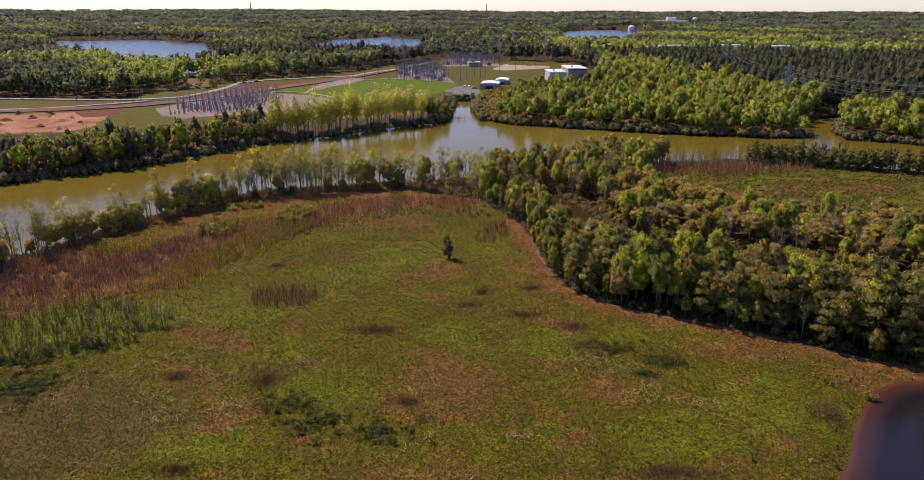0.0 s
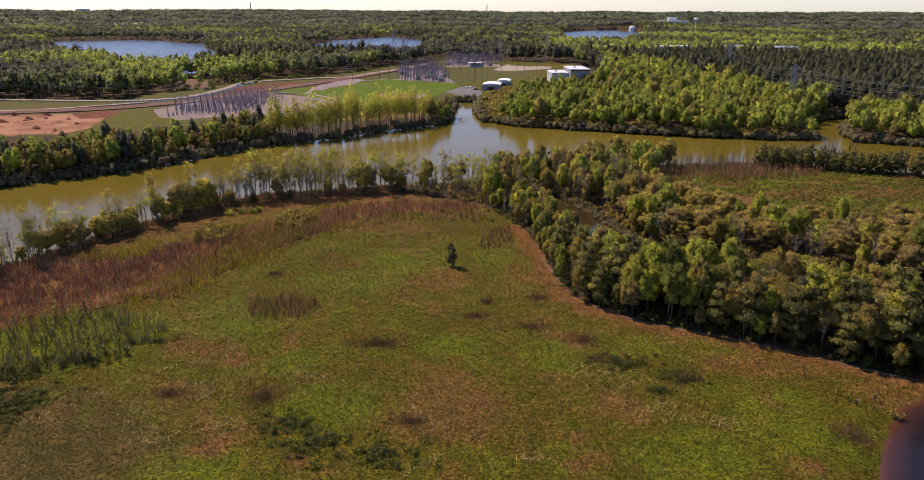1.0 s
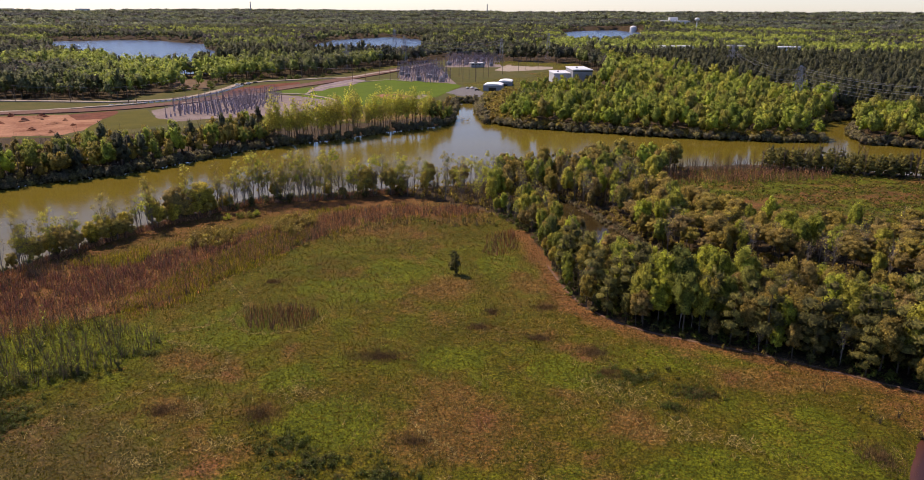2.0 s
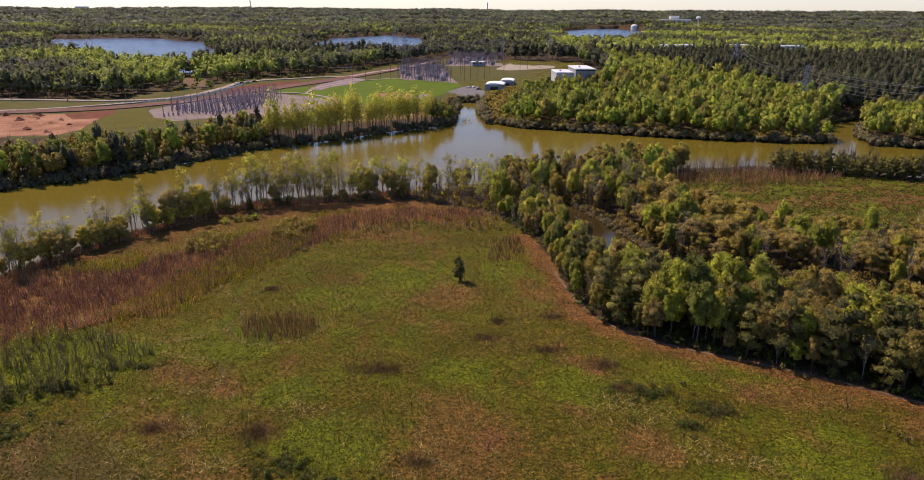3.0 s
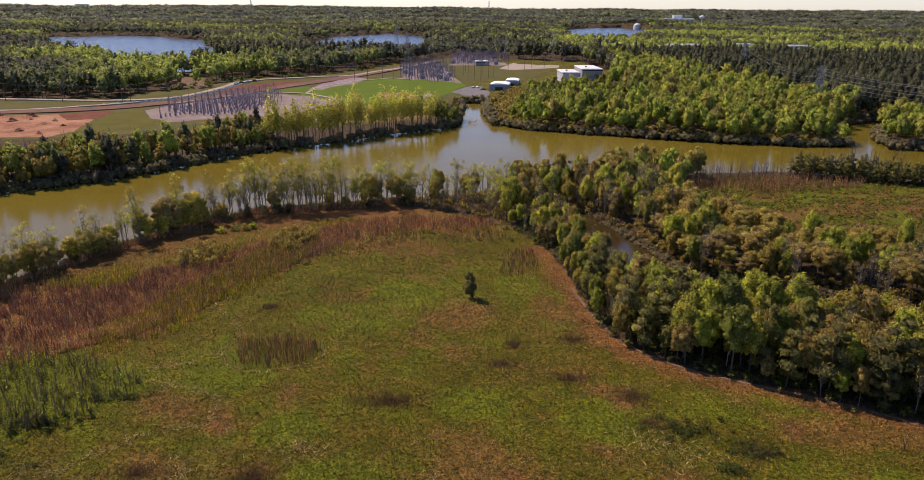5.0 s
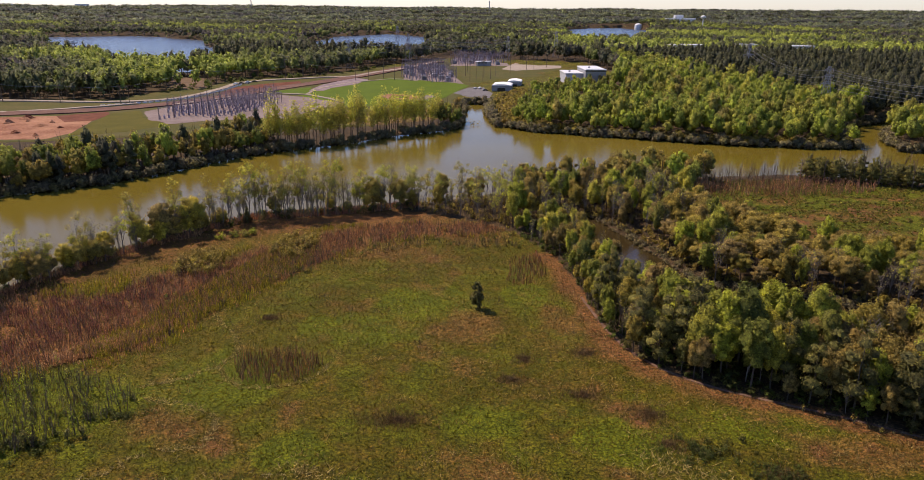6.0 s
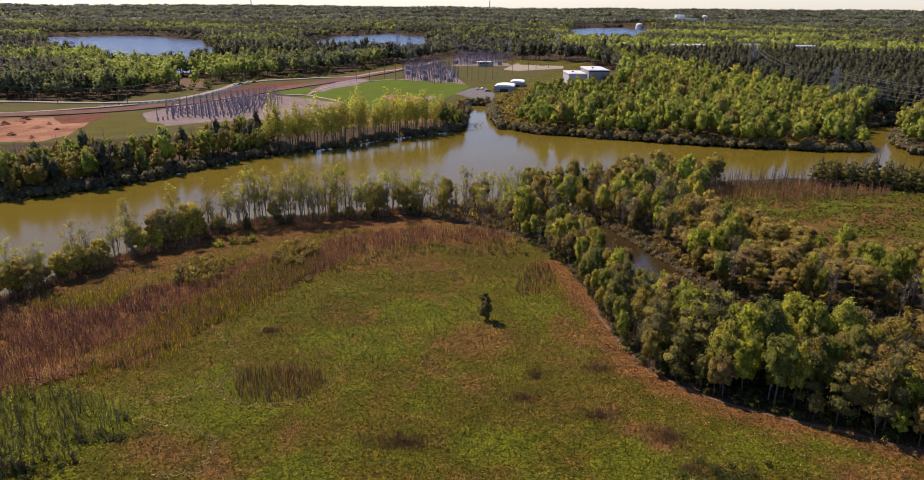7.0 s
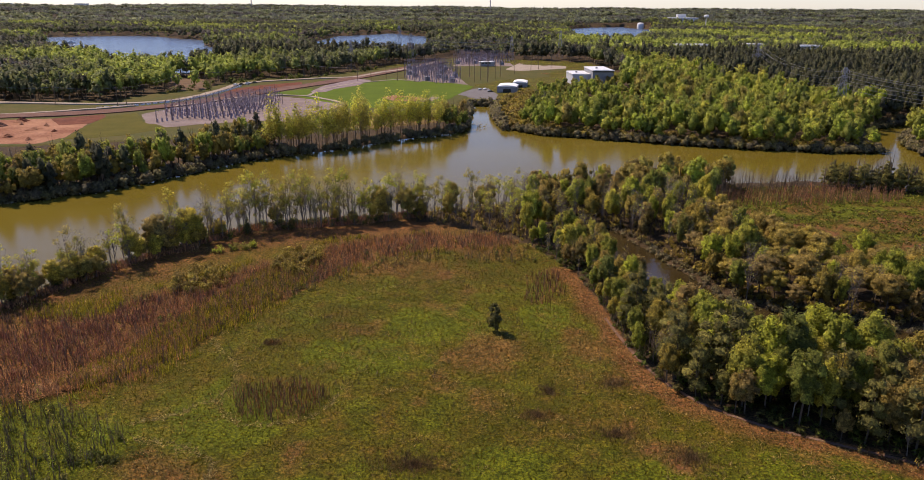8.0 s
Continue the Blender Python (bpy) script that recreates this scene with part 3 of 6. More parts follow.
def ribbon(name, line, width, lift, mat, label, category):
    line = np.asarray(line, dtype=float)
    s = np.concatenate([[0], np.cumsum(np.hypot(*np.diff(line, axis=0).T))])
    u = np.linspace(0, s[-1], max(8, int(s[-1] / 6)))
    c = np.stack([np.interp(u, s, line[:, 0]), np.interp(u, s, line[:, 1])], 1)
    c[1:-1] = (c[:-2] + c[1:-1] * 2 + c[2:]) / 4
    d = np.gradient(c, axis=0)
    d /= np.linalg.norm(d, axis=1)[:, None]
    nrm = np.stack([-d[:, 1], d[:, 0]], 1) * width / 2 * (1 + 0.08 * waves(c[:, 0], c[:, 1], 40, 2))[:, None]
    l, r = c + nrm, c - nrm
    z = ground_z(c[:, 0], c[:, 1]) + lift
    n = len(c)
    v = np.concatenate([np.c_[l, z], np.c_[r, z], np.c_[l, z - 1], np.c_[r, z - 1]])
    i = np.arange(n - 1)
    q = np.concatenate([np.stack([i, i + n, i + n + 1, i + 1], 1), np.stack([i + 2 * n, i, i + 1, i + 1 + 2 * n], 1), np.stack([i + n, i + 3 * n, i + 1 + 3 * n, i + 1 + n], 1)])
    return tagged(new(name, mesh_of(name, v, q, mat)), label, category, kind="structure")

slab("dry_verge", [(-420, 425), (-236, 402), (-160, 424), (-100, 446), (-60, 468), (-16, 505), (-16, 600), (14, 640), (60, 645), (128, 668), (148, 810), (138, 935), (-10, 1040), (-92, 903), (-148, 763), (-220, 722), (-222, 642), (-243, 632), (-255, 600), (-262, 564), (-420, 564)], 2.50, dry_mat, "rough dry grass round the power yards", "grass")
slab("clay_pit", [(-420, 440), (-285, 478), (-255, 486), (-238, 500), (-228, 468), (-218, 424), (-224, 406), (-300, 400), (-420, 415)], 2.60, clay_mat, "bare red clay of a building site", "bare earth")
slab("clay_scarp", [(-258, 484), (-236, 503), (-230, 492), (-228, 468), (-241, 462)], 2.72, scarp_mat, "dark red cut bank above the clay pit", "bare earth")
slab("green_slope", [(-216, 418), (-225, 462), (-230, 496), (-219, 511), (-200, 476), (-176, 458), (-192, 430)], 2.64, slope_mat, "olive-green grassy slope between the clay pit and the yard", "grass")
slab("gravel_yard", [(-212, 506), (-204, 537), (-179, 587), (-161, 609), (-108, 577), (-93, 553), (-106, 532), (-116, 482), (-134, 484), (-167, 468), (-178, 457), (-197, 473)], 2.66, gravel_mat, "pale gravel yard under the switchgear", "gravel yard")
slab("gold_grass", [(-92, 522), (-46, 518), (-18, 552), (-14, 500), (-60, 466), (-78, 464)], 2.62, gold_mat, "golden dry grass behind the river trees", "grass")
slab("cut_slope", [(-198, 607), (-198, 650), (-185, 676), (-157, 704), (-148, 679), (-159, 635), (-168, 613), (-178, 593)], 2.72, scarp_mat, "bare red-brown cutting beside the railway", "bare earth")
slab("laydown_pad", [(-132, 629), (-129, 680), (-111, 737), (-98, 726), (-103, 682), (-119, 652), (-122, 630)], 3.02, pad_mat, "violet-grey gravel pad with worn tracks", "gravel yard")
slab("verge_lawn", [(-157, 627), (-137, 655), (-131, 629), (-140, 611), (-154, 614)], 2.8, lawn_mat, "bright green grass strip beside the railway", "lawn")
slab("sports_lawn", [(-133, 629), (-123, 638), (-100, 698), (-78, 746), (-53, 724), (-20, 705), (-3, 681), (-13, 638), (-24, 592), (-43, 560), (-68, 545), (-91, 543), (-97, 559), (-114, 575), (-140, 611)], 2.74, lawn_mat, "bright green mown grass field", "lawn")
slab("gravel_yard", [(-63, 722), (-73, 860), (-31, 890), (-9, 696), (-34, 690)], 2.70, gravel_mat, "pale gravel yard under the switchgear", "gravel yard")
slab("gravel_yard", [(-22, 894), (-19, 1035), (48, 1042), (44, 901)], 2.70, gravel_mat, "pale gravel yard under the switchgear", "gravel yard")
slab("gravel_lot", [(34, 852), (58, 955), (116, 960), (101, 874), (49, 839)], 2.74, road_mat, "pale gravel storage lot", "gravel yard")
slab("parking_lot", [(-16, 625), (-3, 664), (16, 672), (30, 668), (15, 623), (12, 595), (-1, 600)], 2.70, asphalt_mat, "grey asphalt lot beside the inlet", "parking lot")
slab("fallow_field", [(-242, 633), (-279, 722), (-252, 724), (-223, 646)], 2.9, fallow_mat, "brown fallow clearing before the woods", "bare earth")
ribbon("railway_bed", [(-420, 450), (-340, 478), (-295, 491), (-264, 500), (-235, 518), (-207, 546), (-182, 598), (-159, 652), (-130, 707), (-97, 791), (-67, 873), (-40, 950)], 17, 1.05, ballast_mat, "brown ballast bed of a railway line", "railway")
ribbon("dirt_road", [(-420, 556), (-333, 553), (-265, 549), (-238, 554), (-217, 573), (-210, 600), (-205, 648), (-206, 680), (-192, 708), (-165, 724), (-145, 740), (-114, 752), (-97, 800), (-70, 850), (-42, 950)], 6, 1.15, road_mat, "pale dirt access road", "road")
ribbon("gravel_track", [(-330, 484), (-296, 499), (-276, 509), (-250, 528), (-234, 544)], 4.5, 1.1, road_mat, "pale track beside the railway", "road")
ribbon("gravel_track", [(-206, 540), (-179, 590), (-158, 610), (-129, 604), (-102, 573), (-92, 550), (-102, 530)], 3.5, 1.1, road_mat, "pale track round the gravel yard", "road")
ribbon("gravel_track", [(-129, 606), (-128, 646), (-109, 694), (-74, 735), (-50, 715)], 2.6, 1.1, road_mat, "pale track along the lawn", "road")


# ---- trees ----
def crown_points(r, n, lobes, hollow=0.55):
    """Points near the skin of the lobes, and the way outwards at each."""
    pts, out = [], []
    vol = np.array([rx * rz for _, rx, rz in lobes])
    for (c, rx, rz), k in zip(lobes, np.maximum(3, (n * vol / vol.sum()).astype(int))):
        d = r.normal(size=(k, 3))
        d /= np.linalg.norm(d, axis=1)[:, None]
        d[:, 2] = np.where(d[:, 2] < -0.5, -d[:, 2], d[:, 2])
        d = d * (r.uniform(hollow ** 2, 1.2, k) ** 0.5)[:, None]
        p = np.asarray(c) + d * (rx, rx, rz)
        pts.append(p)
        out.append(outwards(p, d, lobes))
    return np.concatenate(pts), np.concatenate(out)


def column(r, h, width, low, count):
    """Lobes of a tall crown that begins low and is widest about its middle."""
    lobes = [((r.normal(0, 0.04) * width, r.normal(0, 0.04) * width, h * (0.87 - 0.03 * r.uniform())), width * 0.3, h * 0.1), ((0, 0, h * (low + 0.5)), width * 0.36, h * 0.27)]
    for k in range(count):
        f = (k + r.uniform(0, 1)) / count
        z = low + (0.84 - low) * f
        girth = width * 0.5 * (0.45 + 0.85 * math.sin(math.pi * (0.14 + 0.8 * f)) ** 0.8) * r.uniform(0.7, 1.12)
        w, q = k * 2.4 + r.uniform(-0.6, 0.6), girth * 0.48
        lobes.append(((q * math.cos(w), q * math.sin(w), h * z), girth * r.uniform(0.6, 0.85), h * r.uniform(0.075, 0.13)))
    return lobes


def billow(r, h, width, low, count):
    """Lobes of a rounded broadleaf crown: bulges set round an egg that starts some way up the trunk."""
    ax, az, zc = width / 2, h * (1 - low) / 2, h * (1 + low) / 2
    lobes = [((0, 0, zc), ax * 0.72, az * 0.8)]
    for k in range(count):
        up = 1 - 1.8 * (k + 0.5) / count
        ring, w, q = math.sqrt(max(0.05, 1 - up * up)), k * 2.4 + r.uniform(-0.5, 0.5), r.uniform(0.56, 0.8)
        size = r.uniform(0.24, 0.4)
        lobes.append(((ax * q * ring * math.cos(w) * 1.1, ax * q * ring * math.sin(w) * 1.1, zc + az * q * up), ax * size, az * size * r.uniform(0.55, 0.85)))
    return lobes


def limbs(b, r, h, lobes, girth, sides=5, rise=1.0):
    """Trunk with a slight bend, and a limb to each lobe of the crown."""
    lean = r.normal(0, 0.02, 2) * h
    top = h * 0.86
    zs = np.array([-0.4, h * 0.25, h * 0.55, top])
    xs, ys = lean[0] * np.array([0, 0.2, 0.7, 1]), lean[1] * np.array([0, 0.2, 0.5, 1])
    b.tube(np.stack([xs, ys, zs], 1), [girth, girth * 0.8, girth * 0.5, girth * 0.12], sides + 1)
    for c, rx, rz in lobes:
        z0 = min(max((c[2] - rx * 1.1) * rise, h * 0.16), top * 0.9)
        s = np.array([np.interp(z0, zs, xs), np.interp(z0, zs, ys), z0])
        e = np.asarray(c, dtype=float)
        b.tube([s, (s + e) / 2 + (0, 0, -0.3), e], [girth * 0.45, girth * 0.28, girth * 0.08], sides - 1)


def twigs(b, r, h, count, girth, spread, low=0.3):
    """Bare rising branches with side twigs."""
    for _ in range(count):
        z = r.uniform(low, 0.85) * h
        w = r.uniform(0, 6.28)
        n = spread * h * r.uniform(0.5, 1) * (1.15 - z / h)
        s = np.array([0, 0, z])
        e = s + (math.cos(w) * n, math.sin(w) * n, n * r.uniform(0.7, 1.7))
        b.tube([s, (s + e) / 2 + (0, 0, -0.1 * n), e], [girth, girth * 0.7, girth * 0.25], 3)
        for _ in range(2):
            k = r.uniform(0.35, 0.95)
            s2 = s + (e - s) * k
            b.tube([s2, s2 + r.normal(0, 1, 3) * (0.22 * n, 0.22 * n, 0.12 * n) + (0, 0, 0.3 * n)], [girth * 0.4, girth * 0.15], 3)


def sprigs(b, r, lobes, n, girth):
    """Fine twigs at the ends of the branches: slim upright slivers."""
    for (c, rx, rz), k in zip(lobes, [n // len(lobes)] * len(lobes)):
        d = r.normal(size=(k, 3))
        s = np.asarray(c) + d * (rx * 0.55, rx * 0.55, rz * 0.6)
        e = s + (d * (0.5, 0.5, 0.2) + (0, 0, 0.75)) * (rx * r.uniform(0.6, 1.3, k))[:, None]
        side = np.cross(e - s, r.normal(size=(k, 3)))
        side *= girth / (np.linalg.norm(side, axis=1)[:, None] + 1e-6)
        b.add(np.stack([s - side, s + side, e], 1).reshape(-1, 3), [], np.arange(3 * k).reshape(-1, 3))


def broadleaf(name, r, h, width, mat, leaf, n, size, category, label, clear=0.14):
    tree = new(name)
    lobes = billow(r, h, width, clear, 17)
    b = Builder()
    limbs(b, r, h, lobes[::4], 0.010 * h + 0.05, 4)
    part("trunk", b, mat, tree)
    part("crown", Builder().lumps(lobes, r).leaves(crown_points(r, n, lobes, 0.7), size, r), leaf, tree)
    return tagged(tree, label, category)


def sparse_tree(name, r, h, mat, leaf, n, size, label):
    tree = new(name)
    b = Builder()
    lobes = []
    for k in range(10):
        z = r.uniform(0.45, 0.97)
        w, d = r.uniform(0, 6.28), r.uniform(0.04, 0.19) * h * (0.75 + 0.25 * z)
        lobes.append(((d * math.cos(w), d * math.sin(w), h * z), h * r.uniform(0.05, 0.09), h * r.uniform(0.05, 0.1)))
    limbs(b, r, h, lobes, 0.007 * h + 0.04, 4, 0.5)
    twigs(b, r, h, 12, 0.05, 0.28, 0.3)
    sprigs(b, r, lobes, 220, 0.022)
    part("trunk", b, mat, tree)
    if n:
        part("crown", Builder().leaves(crown_points(r, n, lobes, 0.1), size, r), leaf, tree)
    return tagged(tree, label, "tree")


def pine(r, h, n, size, label, low=0.16):
    tree = new("pine_tree")
    b = Builder()
    b.tube([(0, 0, -0.4), (0.02 * h, 0, h * 0.5), (0.01 * h, 0.01 * h, h * 0.97)], [0.013 * h + 0.03, 0.009 * h, 0.03], 6)
    lobes = []
    k = 13
    for i in range(k):
        z = h * (low + (0.97 - low) * i / (k - 1))
        reach = h * 0.15 * (0.25 + math.sin(math.pi * (0.2 + 0.75 * i / k))) * 0.85 * r.uniform(0.65, 1.25)
        w = i * 2.4 + r.uniform(-0.5, 0.5)
        c = (reach * math.cos(w), reach * math.sin(w), z)
        b.tube([(0, 0, z - 0.02 * h), c], [0.05, 0.015], 3)
        lobes.append((c, max(0.045 * h, reach * 0.95), h * 0.085))
    part("trunk", b, bark, tree)
    part("crown", Builder().lumps(lobes, r, 0.72).leaves(crown_points(r, n, lobes, 0.6), size, r), leaf_pine, tree)
    return tagged(tree, label, "tree")


def variants(make, count):
    made = []
    for k in range(count):
        ob = make(np.random.default_rng(100 + k * 17 + count))
        made.append(ob)
    return made


KINDS = {
    "green": variants(lambda r: broadleaf("leafy_tree", r, 15, r.uniform(4.8, 6.4), bark, leaf_green, 1700, 0.2, "tree", "yellow-green spring broadleaf tree in dense woodland", 0.12), 6),
    "olive": variants(lambda r: broadleaf("budding_tree", r, 13, r.uniform(4.8, 6.2), bark, leaf_olive, 1500, 0.19, "tree", "olive-brown budding broadleaf tree in dense woodland", 0.14), 6),
    "bankbush": variants(lambda r: broadleaf("bank_willow", r, 8.5, 5.8, bark_pale, leaf_willow, 1200, 0.18, "tree", "bushy olive half-leafed willow on the river bank", 0.08), 4),
    "vase": variants(lambda r: broadleaf("spreading_tree", r, 12, 8.4, bark, leaf_olive, 1250, 0.2, "tree", "spreading olive-brown tree with a bare forked trunk", 0.36), 4),
    "sparse": variants(lambda r: sparse_tree("riverside_tree", r, 15, bark_pale, leaf_sparse, 640, 0.2, "slender pale tree with sparse new leaves on the river bank"), 6),
    "bare": variants(lambda r: sparse_tree("bare_tree", r, 13, bark_pale, leaf_sparse, 60, 0.2, "nearly bare grey tree with thin branches"), 5),
    "pine": variants(lambda r: pine(r, 16, 1300, 0.22, "dark green pine tree with dense drooping branches"), 5),
}
GROUPS = {"vase": "spreading trees by the slough", "bankbush": "bank willows", "green": "leafy woodland trees", "olive": "budding woodland trees", "sparse": "river bank trees", "bare": "bare trees", "pine": "pine trees"}
used = {k: 0 for k in KINDS}


def plant(kind, x, y, scale=1.0):
    """Sets one tree of the kind at a place."""
    i = used[kind]
    used[kind] += 1
    src = KINDS[kind][i % len(KINDS[kind])]
    s = scale * rng.uniform(0.74, 1.18)
    m = Matrix.LocRotScale((x, y, level(x, y) - 0.05), Euler((rng.normal(0, 0.03), rng.normal(0, 0.03), rng.uniform(0, 6.28))), None)
    ob = src if i < len(KINDS[kind]) else copy_thing(src, m)
    ob.matrix_basis = m @ Matrix.Diagonal((s * rng.uniform(0.9, 1.1), s * rng.uniform(0.9, 1.1), s, 1))
    return tagged(ob, group=GROUPS[kind])


def scatter(poly, gap, keep=lambda x, y: np.ones(x.shape, bool), seed=0, jitter=0.42):
    """Uneven points, about gap apart, in a polygon and on dry land."""
    r = np.random.default_rng(seed)
    p = np.asarray(poly, dtype=float)
    gx, gy = np.meshgrid(np.arange(p[:, 0].min(), p[:, 0].max(), gap), np.arange(p[:, 1].min(), p[:, 1].max(), gap))
    gx = gx + (np.arange(gx.shape[0]) % 2)[:, None] * gap / 2
    x, y = (gx + r.uniform(-jitter, jitter, gx.shape) * gap).ravel(), (gy + r.uniform(-jitter, jitter, gy.shape) * gap).ravel()
    ok = inside(poly, x, y)
    x, y = x[ok], y[ok]
    ok = (water_depth(x, y) < -0.8) & keep(x, y)
    return x[ok], y[ok]


EAST_WOOD = MEADOW_EDGE[2:] + [(150, 148), (104, 158), (92, 165), (80, 173), (68, 179), (52, 186), (43, 193), (38, 200), (36, 208), (35, 218), (33, 232), (31, 246), (30, 262), (22, 276)]
CENTRE_WOOD = [(-30, 286), (-10, 279), (9, 262), (22, 276), (34, 282), (44, 262), (62, 282), (78, 306), (100, 336), (88, 341), (45, 324), (10, 309), (-20, 297)]
BEYOND_SLOUGH = [(47, 260), (51, 246), (54, 230), (57, 217), (66, 211), (78, 208), (94, 199), (114, 186), (160, 172), (300, 150), (320, 188), (180, 220), (112, 231), (90, 240), (84, 260), (74, 272), (77, 300), (62, 280)]
NORTH_ROW = [(132, 334), (160, 327), (205, 312), (250, 299), (400, 262), (420, 268), (260, 306), (205, 322), (170, 337), (140, 345)]

pick = random.Random(5)
sites = []                                   # kind, x, y, size
for x, y in zip(*scatter(EAST_WOOD, 3.7, seed=1)):
    rim = float(far_from(MEADOW_EDGE, np.array([x]), np.array([y]))[0])
    k = pick.random()
    if y > 200:
        kind = "green" if k < 0.35 else "olive" if k < 0.65 else "bare"
        size = 0.80
    elif rim < 9:
        kind = "pine" if k < 0.48 else "green" if k < 0.7 else "olive" if k < 0.92 else "bare"
        size = 0.95
    else:
        kind = "green" if k < 0.42 else "olive" if k < 0.84 else "pine" if k < 0.93 else "bare"
        size = 1.05
    sites.append((kind, x, y, size * (0.7 if rim < 2.5 else 1.0) * (0.86 if y > 176 else 1.0)))
for x, y in zip(*scatter(CENTRE_WOOD, 4.5, seed=2)):
    k = pick.random()
    kind = ("sparse" if k < 0.42 else "olive" if k < 0.55 else "bare") if x < 8 else ("olive" if k < 0.26 else "green" if k < 0.44 else "bare")
    sites.append((kind, x, y, 0.82 if x < 8 else 0.95))
for x, y in zip(*scatter(BEYOND_SLOUGH, 4.7, seed=3)):
    k = pick.random()
    sites.append(("vase" if k < 0.4 else "olive" if k < 0.54 else "green" if k < 0.72 else "bare", x, y, 0.85 if x < 120 else 0.9))
for x in np.arange(-150, -24, 0.72):
    xx = x + pick.uniform(-1, 1)
    y = float(bank(NEAR_BANK, xx)) - pick.uniform(2.0, 9.5) * (1.5 if xx < -100 else 1.0)
    k = pick.random()
    share = 0.06 if xx > -88 else 0.36
    kind = "bankbush" if k < share else "sparse" if k < 0.5 + 0.5 * share else "bare"
    sites.append((kind, xx, y, pick.uniform(0.7, 1.28) if kind != "bankbush" else pick.uniform(0.6, 1.35)))
for x in np.arange(-152, -88, 1.5):
    xx = x + pick.uniform(-0.8, 0.8)
    y = float(bank(NEAR_BANK, xx)) - pick.uniform(1.5, 12)
    sites.append(("bankbush" if pick.random() < 0.5 else "sparse", xx, y, pick.uniform(0.55, 1.0)))
for x, y in zip(*scatter(NORTH_ROW, 2.7, seed=4)):
    sites.append(("pine" if pick.random() < 0.8 else "bare", x, y, 0.55))
sites.sort(key=lambda q: math.hypot(q[1], q[2] - 25))
crowd = {k: [] for k in KINDS}
for kind, x, y, size in sites:
    if used[kind] < (300 if kind in ("bare", "sparse") else 220):
        plant(kind, x, y, size)
    else:
        crowd[kind].append((x, y, size))

# ---- woods: many trees that nobody could count, joined ----
def low_tree(r, h, width, n, size, shape):
    """The crown of one tree of the woods."""
    if shape == "pine":
        lobes = column(r, h, width * 0.85, 0.3, 2 if n < 20 else 4 if n < 60 else 8)
    else:
        lobes = billow(r, h, width, 0.16, 3 if n < 20 else 5 if n < 60 else 9)
    if shape == "open":
        return Builder().leaves(crown_points(r, n, column(r, h, width, 0.42, 7), 0.3), size, r)
    return Builder().lumps(lobes, r, 0.85, SMALL_BALL if n < 60 else BALL).leaves(crown_points(r, n, lobes, 0.75), size, r)


def stems(r, h):
    """A bare trunk with two forks, of slim triangles, for the trees of the woods."""
    b = Builder()
    for k in range(3):
        w = r.uniform(0, 6.28)
        s = np.array([0, 0, h * (0, 0.3, 0.45)[k]])
        e = s + (math.cos(w) * h * (0.02, 0.12, 0.14)[k], math.sin(w) * h * (0.02, 0.12, 0.14)[k], h * (0.85, 0.35, 0.35)[k])
        g = 0.02 * h * (1, 0.6, 0.5)[k]
        b.add([s + (g, 0, 0), s + (-g * 0.5, g * 0.87, 0), s + (-g * 0.5, -g * 0.87, 0), e], [], [(0, 1, 3), (1, 2, 3), (2, 0, 3)])
    return b


def woodland(name, x, y, models, mat, label, scale=(0.8, 1.2), category="woods", tint=None, smooth=False, sink=0.1):
    """One joined mesh: a model at each point, turned and sized at random."""
    r = np.random.default_rng(len(x))
    z = ground_z(x, y)
    which = r.integers(0, len(models), len(x))
    vs, ts, tn, ns, n = [], [], [], [], 0
    tint = r.uniform(0, 1, len(x)) if tint is None else tint
    for k, b in enumerate(models):
        sel = np.flatnonzero(which == k)
        if not len(sel):
            continue
        v0, t0 = np.concatenate(b.v), np.concatenate(b.t)
        a, s = r.uniform(0, 6.283, len(sel)), r.uniform(*scale, len(sel))
        ca, sa = np.cos(a)[:, None] * s[:, None], np.sin(a)[:, None] * s[:, None]
        hs = s * r.uniform(0.85, 1.2, len(sel))
        v = np.stack([v0[:, 0] * ca - v0[:, 1] * sa + x[sel, None], v0[:, 0] * sa + v0[:, 1] * ca + y[sel, None], v0[:, 2] * hs[:, None] + z[sel, None] - sink], -1)
        vs.append(v.reshape(-1, 3))
        if b.normals() is not None:
            g, c1, s1 = b.normals(), np.cos(a)[:, None], np.sin(a)[:, None]
            ns.append(np.stack([g[:, 0] * c1 - g[:, 1] * s1, g[:, 0] * s1 + g[:, 1] * c1, np.broadcast_to(g[:, 2], (len(sel), len(g)))], -1).reshape(-1, 3))
        ts.append((t0[None] + (np.arange(len(sel)) * len(v0))[:, None, None]).reshape(-1, 3) + n)
        tn.append(np.repeat(tint[sel], len(v0)))
        n += len(sel) * len(v0)
    return tagged(new(name, mesh_of(name, np.concatenate(vs), np.concatenate(ts), mat, np.concatenate(tn), smooth, np.concatenate(ns) if ns else None)), label, category, kind="stuff")


